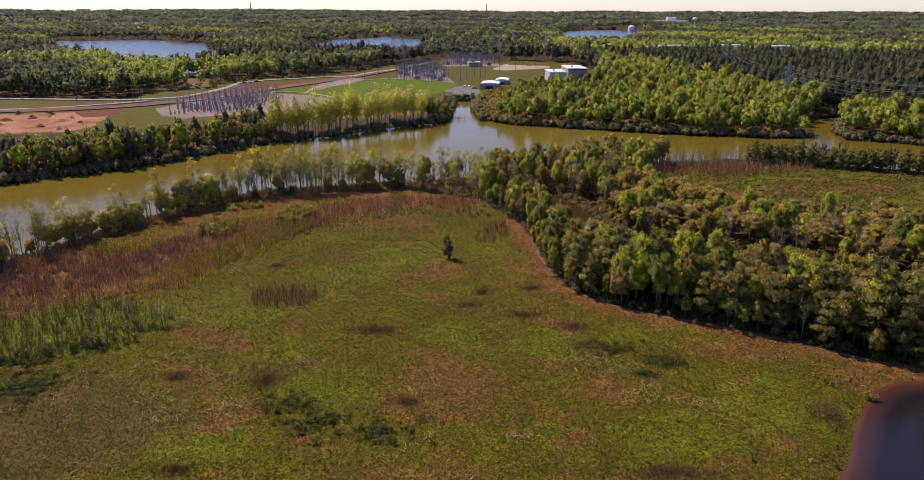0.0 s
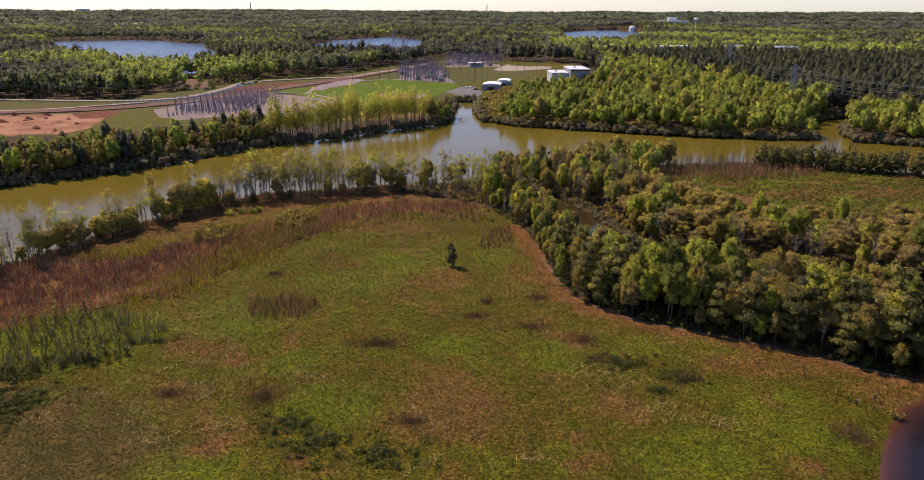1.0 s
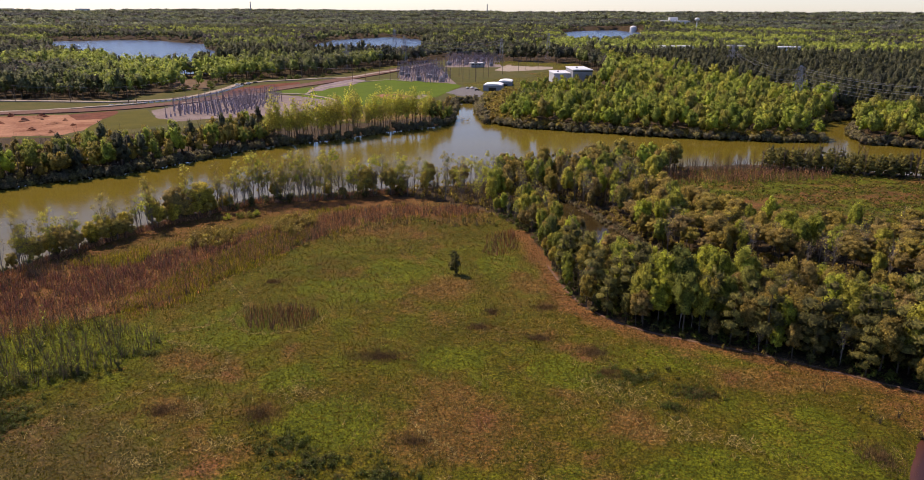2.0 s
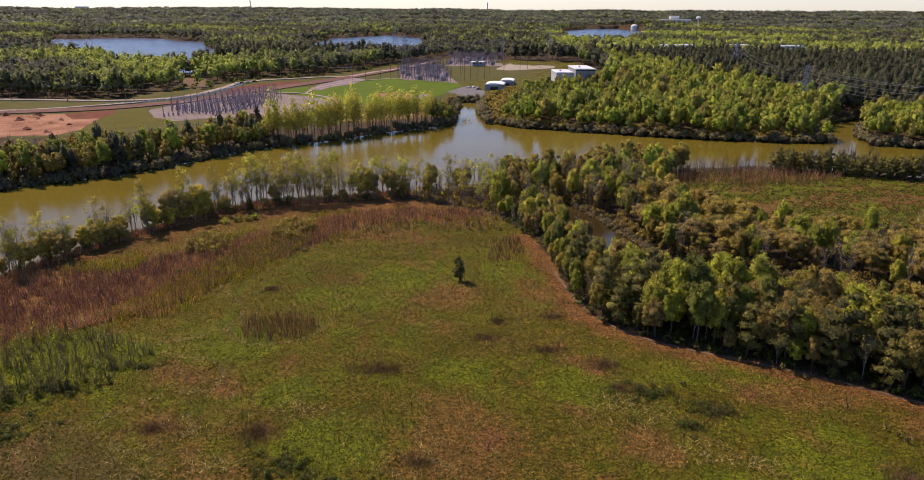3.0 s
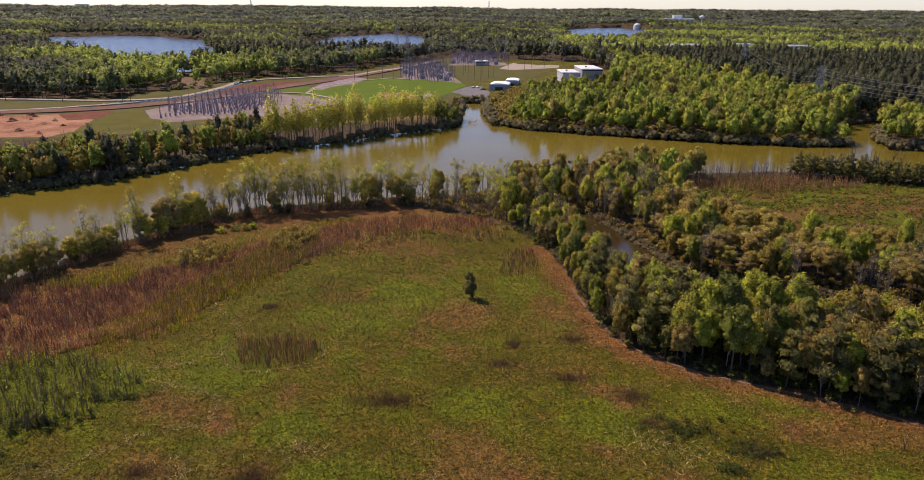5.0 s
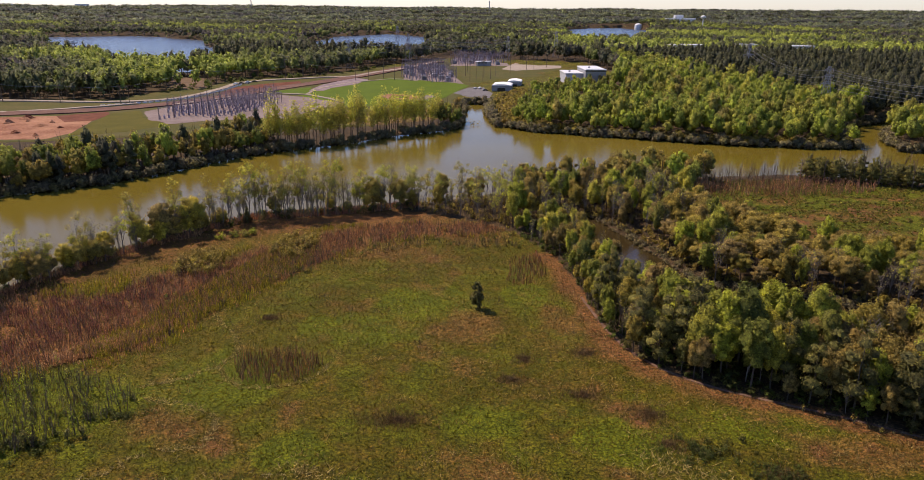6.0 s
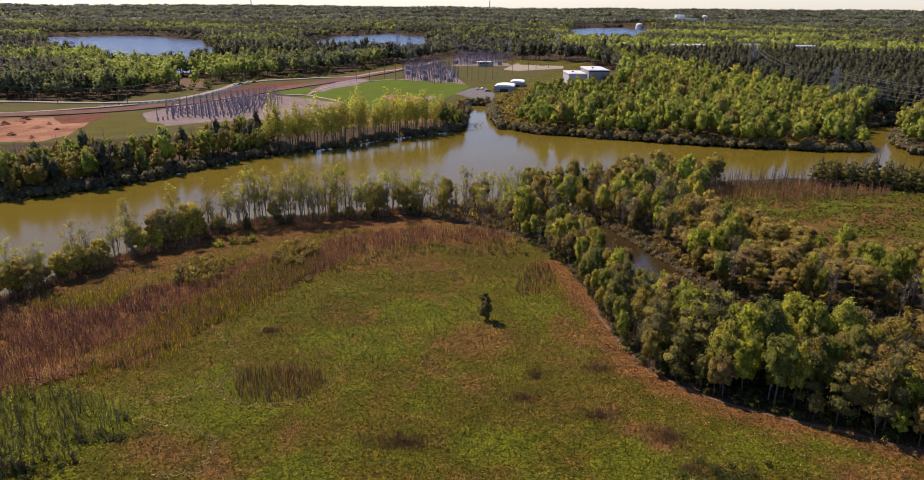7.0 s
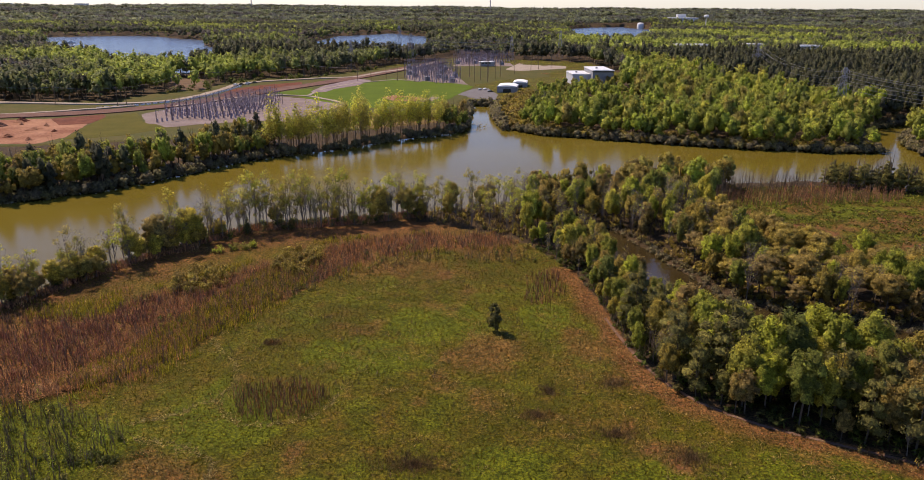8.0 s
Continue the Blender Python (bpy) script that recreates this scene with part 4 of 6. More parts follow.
r9 = np.random.default_rng(9)
mid_green = [low_tree(r9, 16, 8.0, 280, 0.38, "round") for _ in range(6)]
mid_slim = [low_tree(r9, 17, 5.6, 300, 0.4, "open") for _ in range(6)]
far_green = [low_tree(r9, 15, 8.6, 46, 0.9, "round") for _ in range(6)]
far_pine = [low_tree(r9, 16, 6.8, 40, 0.9, "pine") for _ in range(5)]
mid_pine = [low_tree(r9, 17, 6.6, 150, 0.5, "pine") for _ in range(5)]
far_lumps = [low_tree(r9, 15, 11, 8, 1.8, "round") for _ in range(10)]
broad_lumps = [low_tree(r9, 14, 26, 6, 4.0, "round") for _ in range(10)]
wood_stems = [stems(r9, 16) for _ in range(5)]


def pine_share(x, y):
    return waves(x, y * 1.6, 380, 21) + 0.4 * waves(x, y, 80, 22)


strip = [(-420, 105), (-260, 236), (-190, 293), (-152, 323), (-118, 374), (-101, 393), (-75, 410), (-51, 436), (-31, 451), (-9, 470), (-9, 498), (-60, 462), (-100, 440), (-136, 425), (-165, 418), (-190, 420), (-236, 400), (-300, 330), (-420, 240)]
sx, sy = scatter(strip, 4.1, seed=11)
sx2, sy2 = scatter(strip, 4.0, seed=18, keep=lambda x, y: (x > -104) & (x < -22) & (y - bank(FAR_BANK, x) < 13))
sx, sy = np.concatenate([sx, sx2]), np.concatenate([sy, sy2])
deep = sy - bank(FAR_BANK, sx)
slim = (sx > -104) & (sx < -22)
keep = np.where(slim, deep < 14, np.where(sx < -22, deep < 42, True))
sx, sy, slim = sx[keep], sy[keep], slim[keep]
dark = (np.random.default_rng(8).uniform(0, 1, sx.shape) < np.interp(sx, [-200, -180, -165, -120, -105], [0.05, 0.12, 0.2, 0.2, 0.08])) & (sx < -104)
budding = ~dark & ~slim & (np.random.default_rng(28).uniform(0, 1, sx.shape) < 0.55)
woodland("bank_trunks", sx, sy, wood_stems, stem_mat, "pale bare trunks under the far bank's crowns", (0.65, 1.15))
woodland("bank_budding", sx[budding], sy[budding], mid_green, woods_olive, "olive budding trees along the far river bank", (0.45, 0.9))
woodland("bank_woods", sx[~dark & ~slim & ~budding], sy[~dark & ~slim & ~budding], mid_green, woods_green, "leafy trees along the far river bank", (0.5, 1.0))
woodland("bank_row", sx[slim], sy[slim], mid_slim, woods_sparse, "slender see-through trees along the far river bank", (0.75, 1.25))
woodland("bank_pines", sx[dark], sy[dark], mid_pine, woods_pine, "dark pines along the far river bank", (0.6, 1.0))
def waterside(box, gap, seed, reach=(-4.5, 0.4)):
    """Points along the river's and inlet's edge, some just over the water."""
    r = np.random.default_rng(seed)
    n = int((box[2] - box[0]) * (box[3] - box[1]) / gap ** 2)
    x, y = r.uniform(box[0], box[2], n), r.uniform(box[1], box[3], n)
    d = water_depth(x, y)
    ok = (d > reach[0]) & (d < reach[1])
    return x[ok], y[ok]


ux0, uy0 = waterside((-330, 180, 470, 585), 1.8, 19, (-4.5, 1.1))
ok = uy0 > (bank(NEAR_BANK, ux0) + bank(FAR_BANK, ux0)) / 2
ux0, uy0 = ux0[ok], uy0[ok]
woodland("bank_brush", ux0, uy0, [low_tree(r9, 4.8, 4.2, 64, 0.38, "round") for _ in range(4)], bank_leaf, "grey-green brush hanging over the water's edge", (0.5, 1.2), "shrubs", sink=0.9)

bx0, by0 = scatter([(16, 476), (34, 456), (60, 444), (92, 432), (141, 416), (171, 411), (202, 412), (206, 424), (171, 422), (141, 428), (92, 445), (60, 458), (38, 472), (40, 520), (48, 600), (40, 625), (20, 600), (14, 560)], 3.2, seed=29)
woodland("shore_brush", bx0, by0, [low_tree(r9, 4.6, 4.4, 44, 0.6, "round") for _ in range(4)], woods_olive, "brush at the water's edge below the hill woods", (0.6, 1.4), "shrubs", sink=0.9)
right_woods = [(16, 478), (34, 459), (60, 447), (92, 435), (141, 419), (171, 414), (202, 415), (208, 440), (230, 480), (290, 520), (380, 560), (470, 640), (150, 660), (126, 655), (74, 632), (46, 622), (40, 585), (33, 545), (26, 508)]
hill_back = [(150, 662), (470, 642), (720, 1000), (170, 1000), (152, 810), (137, 720)]
east_bank = [(226, 430), (219, 412), (228, 404), (250, 392), (300, 375), (340, 363), (440, 600), (380, 550), (290, 500), (246, 472)]
for name, poly, seed, gap, leafy, needles, size in (("hill_woods", right_woods, 12, 6.6, mid_green, mid_pine, 1.0), ("ridge_woods", hill_back, 14, 8.2, far_green, far_pine, 1.1), ("creek_woods", east_bank, 13, 6.2, mid_green, mid_pine, 1.0)):
    wx, wy = scatter(poly, gap, seed=seed)
    back = ((wy > 512) & (wx < 112)) | (wx < 34)
    dark = (pine_share(wx, wy) > 0.7) | ((wx > 255 - 0.12 * (wy - 475) + 14 * waves(wx, wy, 60, 27)) & (wy > 465) & (pine_share(wx, wy) > -0.9))
    dark &= ~back
    if gap < 7:
        woodland(name.replace("woods", "trunks"), wx[::2], wy[::2], wood_stems, stem_mat, "bare trunks under the spring crowns", (0.5, 0.8))
    for sel, models, mat, nm, lab in ((~dark & ~back, leafy, woods_green, name, "yellow-green spring woods beyond the river"), (~dark & back, leafy, woods_green, name + "_edge", "young yellow-green trees before the warehouse"), (dark, needles, woods_pine, name.replace("woods", "pines"), "dark pine stand among the spring woods")):
        if sel.sum():
            woodland(nm, wx[sel], wy[sel], models, mat, lab, (0.45, 0.72) if nm.endswith("edge") else (0.55 * size, 1.2 * size))


def sector(r0, r1, gap, seed):
    r = np.random.default_rng(seed)
    n = int(math.radians(74) / 2 * (r1 * r1 - r0 * r0) / gap ** 2)
    rad, a = np.sqrt(r.uniform(r0 * r0, r1 * r1, n)), np.radians(r.uniform(-37, 37, n))
    x, y = rad * np.sin(a), rad * np.cos(a)
    ok = (water_depth(x, y) < 0.5) & ~inside(YARD, x, y) & (y > bank(FAR_BANK, x) + 60) & ~inside(right_woods, x, y) & ~inside(hill_back, x, y) & ~inside(east_bank, x, y) & ~inside(strip, x, y) & ~((x > -30) & (x < 135) & (y < 720)) & ~inside([(-240, 640), (-286, 735), (-254, 740), (-222, 664)], x, y)
    return x[ok], y[ok]


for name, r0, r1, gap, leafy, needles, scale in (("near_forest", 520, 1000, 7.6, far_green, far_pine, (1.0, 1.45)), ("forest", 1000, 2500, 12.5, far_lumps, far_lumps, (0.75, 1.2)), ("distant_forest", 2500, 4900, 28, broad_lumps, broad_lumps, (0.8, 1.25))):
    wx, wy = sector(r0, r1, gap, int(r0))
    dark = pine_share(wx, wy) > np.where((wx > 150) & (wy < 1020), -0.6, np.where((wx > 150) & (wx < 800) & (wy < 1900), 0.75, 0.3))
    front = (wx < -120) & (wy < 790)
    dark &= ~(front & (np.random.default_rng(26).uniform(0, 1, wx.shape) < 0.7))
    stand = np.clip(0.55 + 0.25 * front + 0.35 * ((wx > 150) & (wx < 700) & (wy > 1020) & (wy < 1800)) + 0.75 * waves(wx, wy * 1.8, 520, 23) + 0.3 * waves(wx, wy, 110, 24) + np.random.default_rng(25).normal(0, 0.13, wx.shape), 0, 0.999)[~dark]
    # The farthest band takes the leaf colour with haze put into it
    woodland(name, wx[~dark], wy[~dark], leafy, distant_haze_leaf if r0 > 2000 else far_haze_leaf, "spring broadleaf forest running to the horizon", scale, tint=stand)
    if r0 < 900:
        woodland("forest_trunks", wx[::2], wy[::2], wood_stems, stem_mat, "dark trunks at the edge of the forest", (0.9, 1.2))
    woodland(name.replace("forest", "pine_forest"), wx[dark], wy[dark], needles, woods_pine, "dark pine forest running to the horizon", scale)


lx, ly = sector(700, 2700, 7.5, 77)
near = water_depth(lx, ly) > -14
woodland("lake_brush", lx[near], ly[near], far_lumps, far_haze_leaf, "low brush along the lake shores", (0.3, 0.55), "shrubs")
near_models = {"green": [low_tree(r9, 15, 7.2, 260, 0.36, "round") for _ in range(3)], "olive": [low_tree(r9, 13, 7.0, 240, 0.36, "round") for _ in range(3)], "bare": wood_stems, "sparse": mid_slim, "bankbush": mid_slim, "vase": [low_tree(r9, 12, 8, 240, 0.36, "round") for _ in range(2)], "pine": [low_tree(r9, 16, 6, 240, 0.36, "pine") for _ in range(2)]}
for kind, rest in crowd.items():
    if rest and kind in near_models:
        q = np.array(rest)
        woodland("woodland_" + kind, q[:, 0], q[:, 1], near_models[kind], {"green": woods_green, "olive": woods_olive, "pine": woods_pine, "bare": stem_mat, "sparse": woods_sparse, "bankbush": woods_sparse, "vase": woods_olive}[kind], "further trees of the woodland by the meadow", (0.8, 1.1))
        woodland("woodland_trunks", q[:, 0], q[:, 1], wood_stems, stem_mat, "bare trunks of the woodland by the meadow", (0.7, 1.0))

# ---- meadow plants ----
def strewn(n, seed, box):
    r = np.random.default_rng(seed)
    return r.uniform(box[0], box[2], n), r.uniform(box[1], box[3], n)


def blades(name, x, y, h, width, count, spread, mat, label, category, seed, tint=None, lean=0.25):
    """Tufts of count narrow upright blades at each point."""
    r = np.random.default_rng(seed)
    z = ground_z(x, y)
    n = len(x) * count
    bx, by, bz = (np.repeat(v, count) for v in (x, y, z))
    bx, by = bx + r.normal(0, spread, n), by + r.normal(0, spread, n)
    hh, w, a = np.repeat(np.broadcast_to(h, len(x)), count) * r.uniform(0.55, 1.3, n), width * r.uniform(0.6, 1.4, n), r.uniform(0, 6.283, n)
    dx, dy = np.cos(a) * w, np.sin(a) * w
    tx, ty = bx + r.normal(0, lean, n) * hh, by + r.normal(0, lean, n) * hh
    v = np.stack([np.stack([bx - dx, by - dy, bz - 0.05], 1), np.stack([bx + dx, by + dy, bz - 0.05], 1), np.stack([tx, ty, bz + hh], 1)], 1).reshape(-1, 3)
    t = np.arange(3 * n).reshape(-1, 3)
    tint = np.repeat(r.uniform(0, 1, len(x)) if tint is None else tint, count * 3)
    return tagged(new(name, mesh_of(name, v, t, mat, tint)), label, category, kind="stuff")


def meadow_ok(x, y):
    """In the open meadow, on dry land."""
    limit = bank([(p[1], p[0]) for p in MEADOW_EDGE[::-1]], y)
    return (water_depth(x, y) < -0.5) & (x < np.where(y > 124, limit - 0.5, 200)) & (y < bank(NEAR_BANK, x) - 4)


gx, gy = strewn(150000, 31, (-125, 80, 95, 270))
ok = meadow_ok(gx, gy) & (np.random.default_rng(2).uniform(0, 1, gx.shape) < np.interp(gy, [90, 160, 270], [1.0, 0.75, 0.35]))
gx, gy = gx[ok], gy[ok]
tone = 0.26 + 0.2 * waves(gx, gy, 14, 31) + 0.14 * waves(gx, gy, 5, 32)
for px, py, rx, ry in BROWN_PATCHES:
    tone = np.maximum(tone, 0.62 * step(1.4, 0.4, np.hypot((gx - px) / rx, (gy - py) / ry) + 0.45 * waves(gx, gy, 11, 34)))
tone = np.maximum(tone, 0.66 * step(8, 3, far_from(MEADOW_EDGE, gx, gy)))
tone = np.clip(tone + np.random.default_rng(3).normal(0, 0.14, gx.shape), 0, 0.8)
blades("meadow_grass", gx, gy, 0.26, 0.11, 2, 0.22, grass_mat, "short uneven meadow grass, green with brown tufts", "grass", 33, tone, 0.5)
sx2, sy2 = strewn(19000, 35, (-125, 84, 95, 262))
ok = meadow_ok(sx2, sy2) & ((waves(sx2, sy2, 13, 36) + 0.6 * waves(sx2, sy2, 41, 37)) > 0.2)
near_edge = far_from(MEADOW_EDGE, sx2, sy2)
patch = np.zeros(sx2.shape)
for px, py, rx, ry in BROWN_PATCHES:
    patch = np.maximum(patch, step(1.5, 0.6, np.hypot((sx2 - px) / rx, (sy2 - py) / ry)))
ok |= meadow_ok(sx2, sy2) & (sy2 < 215) & ((near_edge < 17) | (patch > 0.5)) & (np.random.default_rng(6).uniform(0, 1, sx2.shape) < 0.75)
blades("dead_straw", sx2[ok], sy2[ok], 0.36, 0.08, 5, 0.45, straw_pale, "bleached dead straw lying in the meadow", "grass", 36, np.random.default_rng(7).uniform(0.0, 0.6, int(ok.sum())), 1.2)

rx0, ry0 = strewn(60000, 41, (-150, 120, 10, 300))
ok = meadow_ok(rx0, ry0) & (np.random.default_rng(4).uniform(0, 1, rx0.shape) < 0.55 * reed_band(rx0, ry0)) & ((waves(rx0, ry0, 17, 43) > -0.55)) & ~inside(GOLD_STRIP, rx0, ry0) & ~inside(THICKET, rx0, ry0)
hue = np.random.default_rng(45).uniform(0.28, 1.0, int(ok.sum()))
hue = np.where(inside(PURPLE, rx0[ok], ry0[ok]) & (hue < 0.9), 0.3 * hue, hue)
blades("reed_belt", rx0[ok], ry0[ok], 1.9, 0.07, 4, 0.45, reed_mat, "tall red-brown dead reeds along the river meadow", "reeds", 42, hue, 0.16)
bs = meadow_ok(rx0, ry0) & (reed_band(rx0, ry0) > 0.5) & ~inside(GOLD_STRIP, rx0, ry0)
saplings_at = (rx0[bs][::9], ry0[bs][::9])
ok = meadow_ok(rx0, ry0) & (reed_band(rx0, ry0) < 0.6) & (reed_band(rx0, ry0) > 0.02) & (waves(rx0, ry0, 21, 44) > 0.0)
blades("tall_weeds", rx0[ok][::2], ry0[ok][::2], 1.5, 0.08, 4, 0.5, weed_mat, "tall yellow-green weeds beside the reeds", "weeds", 44, np.random.default_rng(5).uniform(0, 0.75, len(rx0[ok][::2])), 0.2)


def saplings(name, x, y, h, label, seed, mat=stem_mat, leafy=0):
    """Thin bare stems with a few upright twigs each."""
    r = np.random.default_rng(seed)
    models = []
    for _ in range(8):
        b = Builder()
        for k in range(r.integers(5, 9)):
            s = np.array([r.normal(0, 0.35), r.normal(0, 0.35), -0.05]) if k < 3 else np.array([0, 0, h * r.uniform(0.2, 0.6)])
            w = r.uniform(0, 6.28)
            L = h * (r.uniform(0.7, 1.0) if k < 3 else r.uniform(0.25, 0.45))
            e = s + (math.cos(w) * L * 0.16, math.sin(w) * L * 0.16, L)
            g = 0.055 if k < 3 else 0.035
            b.add([s + (g, 0, 0), s + (-g, g, 0), s + (-g, -g, 0), e], [], [(0, 1, 3), (1, 2, 3), (2, 0, 3)])
        if leafy:
            b.leaves(crown_points(r, leafy, [((0, 0, h * 0.55), h * 0.22, h * 0.4)], 0.1), 0.22, r)
        models.append(b)
    return woodland(name, x, y, models, mat, label, (0.6, 1.25), "saplings")


def low_bush(r, h, width, n, size):
    lobes = [((r.normal(0, 0.2) * width, r.normal(0, 0.2) * width, h * r.uniform(0.2, 0.6)), width * 0.3, h * 0.4) for _ in range(5)]
    return Builder().leaves(crown_points(r, n, lobes, 0.2), size, r)


yx, yy = scatter(YELLOW, 0.62, seed=47, keep=lambda x, y: waves(x, y, 6, 48) > -0.5)
blades("yellow_weeds", yx, yy, 1.3, 0.09, 5, 0.4, weed_mat, "tall yellow-green weeds in rows beside the reeds", "weeds", 48, np.random.default_rng(49).uniform(0, 1, len(yx)), 0.22)
saplings("weed_saplings", yx[::16], yy[::16], 2.3, "dark bare stems standing in the yellow weeds", 50)
px0, py0 = scatter([(-92, 170), (-86, 176), (-76, 187), (-73, 186), (-82, 173), (-90, 167)], 0.35, seed=54)
blades("fallen_reeds", px0, py0, 0.9, 0.1, 4, 0.3, reed_mat, "thatch of fallen pale brown reeds", "reeds", 55, np.random.default_rng(56).uniform(0.5, 0.9, len(px0)), 1.3)
saplings("reed_saplings", *saplings_at, 2.5, "thin bare saplings standing in the reeds", 46)
tx0, ty0 = scatter(THICKET, 1.8, seed=51, keep=lambda x, y: waves(x, y, 9, 52) > -0.35)
saplings("sapling_thicket", tx0, ty0, 4.4, "thicket of thin dark bare saplings", 53)
woodland("young_thicket", tx0[::3], ty0[::3], [low_tree(np.random.default_rng(540 + k), 5.0, 1.5, 46, 0.13, "open") for k in range(6)], woods_green, "young trees in light green leaf, crowded in a thicket", (0.55, 1.25), "thicket")
woodland("thicket_floor", tx0[1::9], ty0[1::9], [low_bush(np.random.default_rng(550 + k), 1.5, 2.0, 40, 0.2) for k in range(4)], shrub_leaf, "dark undergrowth below the young trees", (0.6, 1.2), "shrubs")
ring = [(-45 + 8.5 * math.cos(a) * (1 + 0.08 * math.sin(3 * a)), 168 + 6.5 * math.sin(a)) for a in np.linspace(0, 6.1, 16)]
tx1, ty1 = scatter(ring, 1.05, seed=55)
saplings("stalk_island", tx1, ty1, 2.6, "oval island of bare brown stalks in the meadow", 56, reed_mat)
OLIVE_ROW = [(-78, 188), (-70, 194), (-58, 208), (-40, 232), (-14, 246), (8, 236), (12, 256), (-4, 266), (-30, 260), (-48, 244), (-66, 226), (-82, 206)]
tx2, ty2 = scatter(OLIVE_ROW, 2.3, seed=57, keep=lambda x, y: waves(x, y, 15, 58) > -0.2)
saplings("scrub_rows", tx2, ty2, 2.4, "rows of thin scrub and young willows", 59)
woodland("scrub_leaves", tx2[::2], ty2[::2], [low_bush(np.random.default_rng(600 + k), 1.9, 1.7, 46, 0.17) for k in range(5)], woods_olive, "rows of low scrub in olive leaf", (0.5, 1.2), "shrubs")
woodland("scrub_dark", tx2[1::4], ty2[1::4], [low_bush(np.random.default_rng(610 + k), 1.5, 1.8, 46, 0.17) for k in range(4)], shrub_leaf, "dark low scrub among the reeds", (0.5, 1.2), "shrubs")

r6 = np.random.default_rng(61)
bushes = [low_bush(r6, 1.0, 2.0, 44, 0.18) for _ in range(6)]
SHRUBS = [(32, 140, 3.6, 3.6), (42, 134.5, 3.2, 2.6), (-31, 117, 3.4, 3), (-26, 111, 4.4, 3), (-14, 108, 4.2, 2.6), (-84, 123, 6, 6), (37, 129, 2, 2.2), (-68, 149, 5, 1.6), (-80, 140, 8, 1.6), (-92, 133, 8, 2.0), (-110, 124, 9, 3), (-58, 222, 4, 4)]
TWIGS = [(5, 172, 2.4, 2.0), (2, 163.5, 2.8, 1.8), (-19, 149, 6, 2.6), (26, 151.5, 3.4, 2.8), (27, 142.5, 2.6, 2.0), (66, 114, 3, 3.6), (33, 97, 7, 2.6), (-38, 126, 3.4, 3.6), (-45, 97, 4, 2), (-52, 191, 3, 2), (15, 158, 4, 2), (-10, 118, 3, 2), (42, 134, 3, 2.4), (-56, 127, 4, 2), (18, 175, 3, 2)]
qx, qy = [], []
for px, py, rx, ry in TWIGS:
    n = int(rx * ry * 42)
    a, q = r6.uniform(0, 6.283, n), np.abs(r6.normal(0, 0.8, n))
    qx += list(px + rx * q * np.cos(a))
    qy += list(py + ry * q * np.sin(a))
blades("twiggy_patches", np.array(qx), np.array(qy), 0.7, 0.035, 4, 0.3, twig_mat, "low grey-brown twiggy patches on the meadow", "shrubs", 62, None, 0.35)
bx, by = [], []
for px, py, rx, ry in SHRUBS:
    rx, ry = rx * 1.2, ry * 1.2
    n = int(rx * ry * 4.5)
    a, q = r6.uniform(0, 6.283, n), np.abs(r6.normal(0, 0.8, n))
    bx += list(px + rx * q * np.cos(a))
    by += list(py + ry * q * np.sin(a))
woodland("low_shrubs", np.array(bx), np.array(by), bushes, shrub_leaf, "dark low shrubs in patches on the meadow", (0.4, 1.1), "shrubs")
hx, hy = scatter([(-62, 232), (-54, 230), (-50, 246), (-56, 254), (-64, 246)], 2.0, seed=63)
hx2, hy2 = scatter([(-84, 216), (-74, 218), (-70, 230), (-80, 236), (-86, 226)], 2.2, seed=64)
woodland("willow_scrub", np.concatenate([hx, hx2]), np.concatenate([hy, hy2]), [low_bush(r6, 3.0, 2.6, 150, 0.22) for _ in range(4)], woods_olive, "olive-green willow scrub above the reeds", (0.7, 1.2), "shrubs")
ux = np.arange(-150, -24, 0.75) + r6.uniform(-1, 1, len(np.arange(-150, -24, 0.75)))
uy = bank(NEAR_BANK, ux) - r6.uniform(1.5, 9, len(ux))
woodland("bank_undergrowth", ux, uy, [low_bush(r6, 2.6, 3.0, 60, 0.36) for _ in range(5)], shrub_leaf, "tangled undergrowth along the river bank", (0.4, 1.2), "shrubs")
fx = np.random.default_rng(65).uniform(-150, -24, 4200)
fy = bank(NEAR_BANK, fx) - np.random.default_rng(66).uniform(0.6, 9.0, len(fx)) * np.where(fx < -90, 1.4, 1.0)
blades("bank_reeds", fx, fy, 1.5, 0.09, 4, 0.5, reed_mat, "red-brown dead reeds at the foot of the bank trees", "reeds", 67, None, 0.25)
saplings("bank_saplings", ux[::2], uy[::2] - 2.5, 4.0, "thin bare saplings along the river bank", 66)
ux2, uy2 = scatter(CENTRE_WOOD, 2.6, seed=67)
saplings("thicket_saplings", ux2, uy2, 5.0, "thin bare saplings between the trees", 68)
woodland("wood_undergrowth", ux2[::2], uy2[::2], [low_bush(r6, 2.4, 3.0, 50, 0.36) for _ in range(4)], woods_olive, "olive undergrowth between the trees", (0.5, 1.2), "shrubs")
ex, ey = scatter(RIGHT_FIELD, 1.55, seed=69, keep=lambda x, y: ((waves(x, y, 16, 70) + 0.8 * waves(x, y, 5, 71)) > -0.25) & (np.hypot((x - 101) / 11, (y - 274) / 8) > 1))
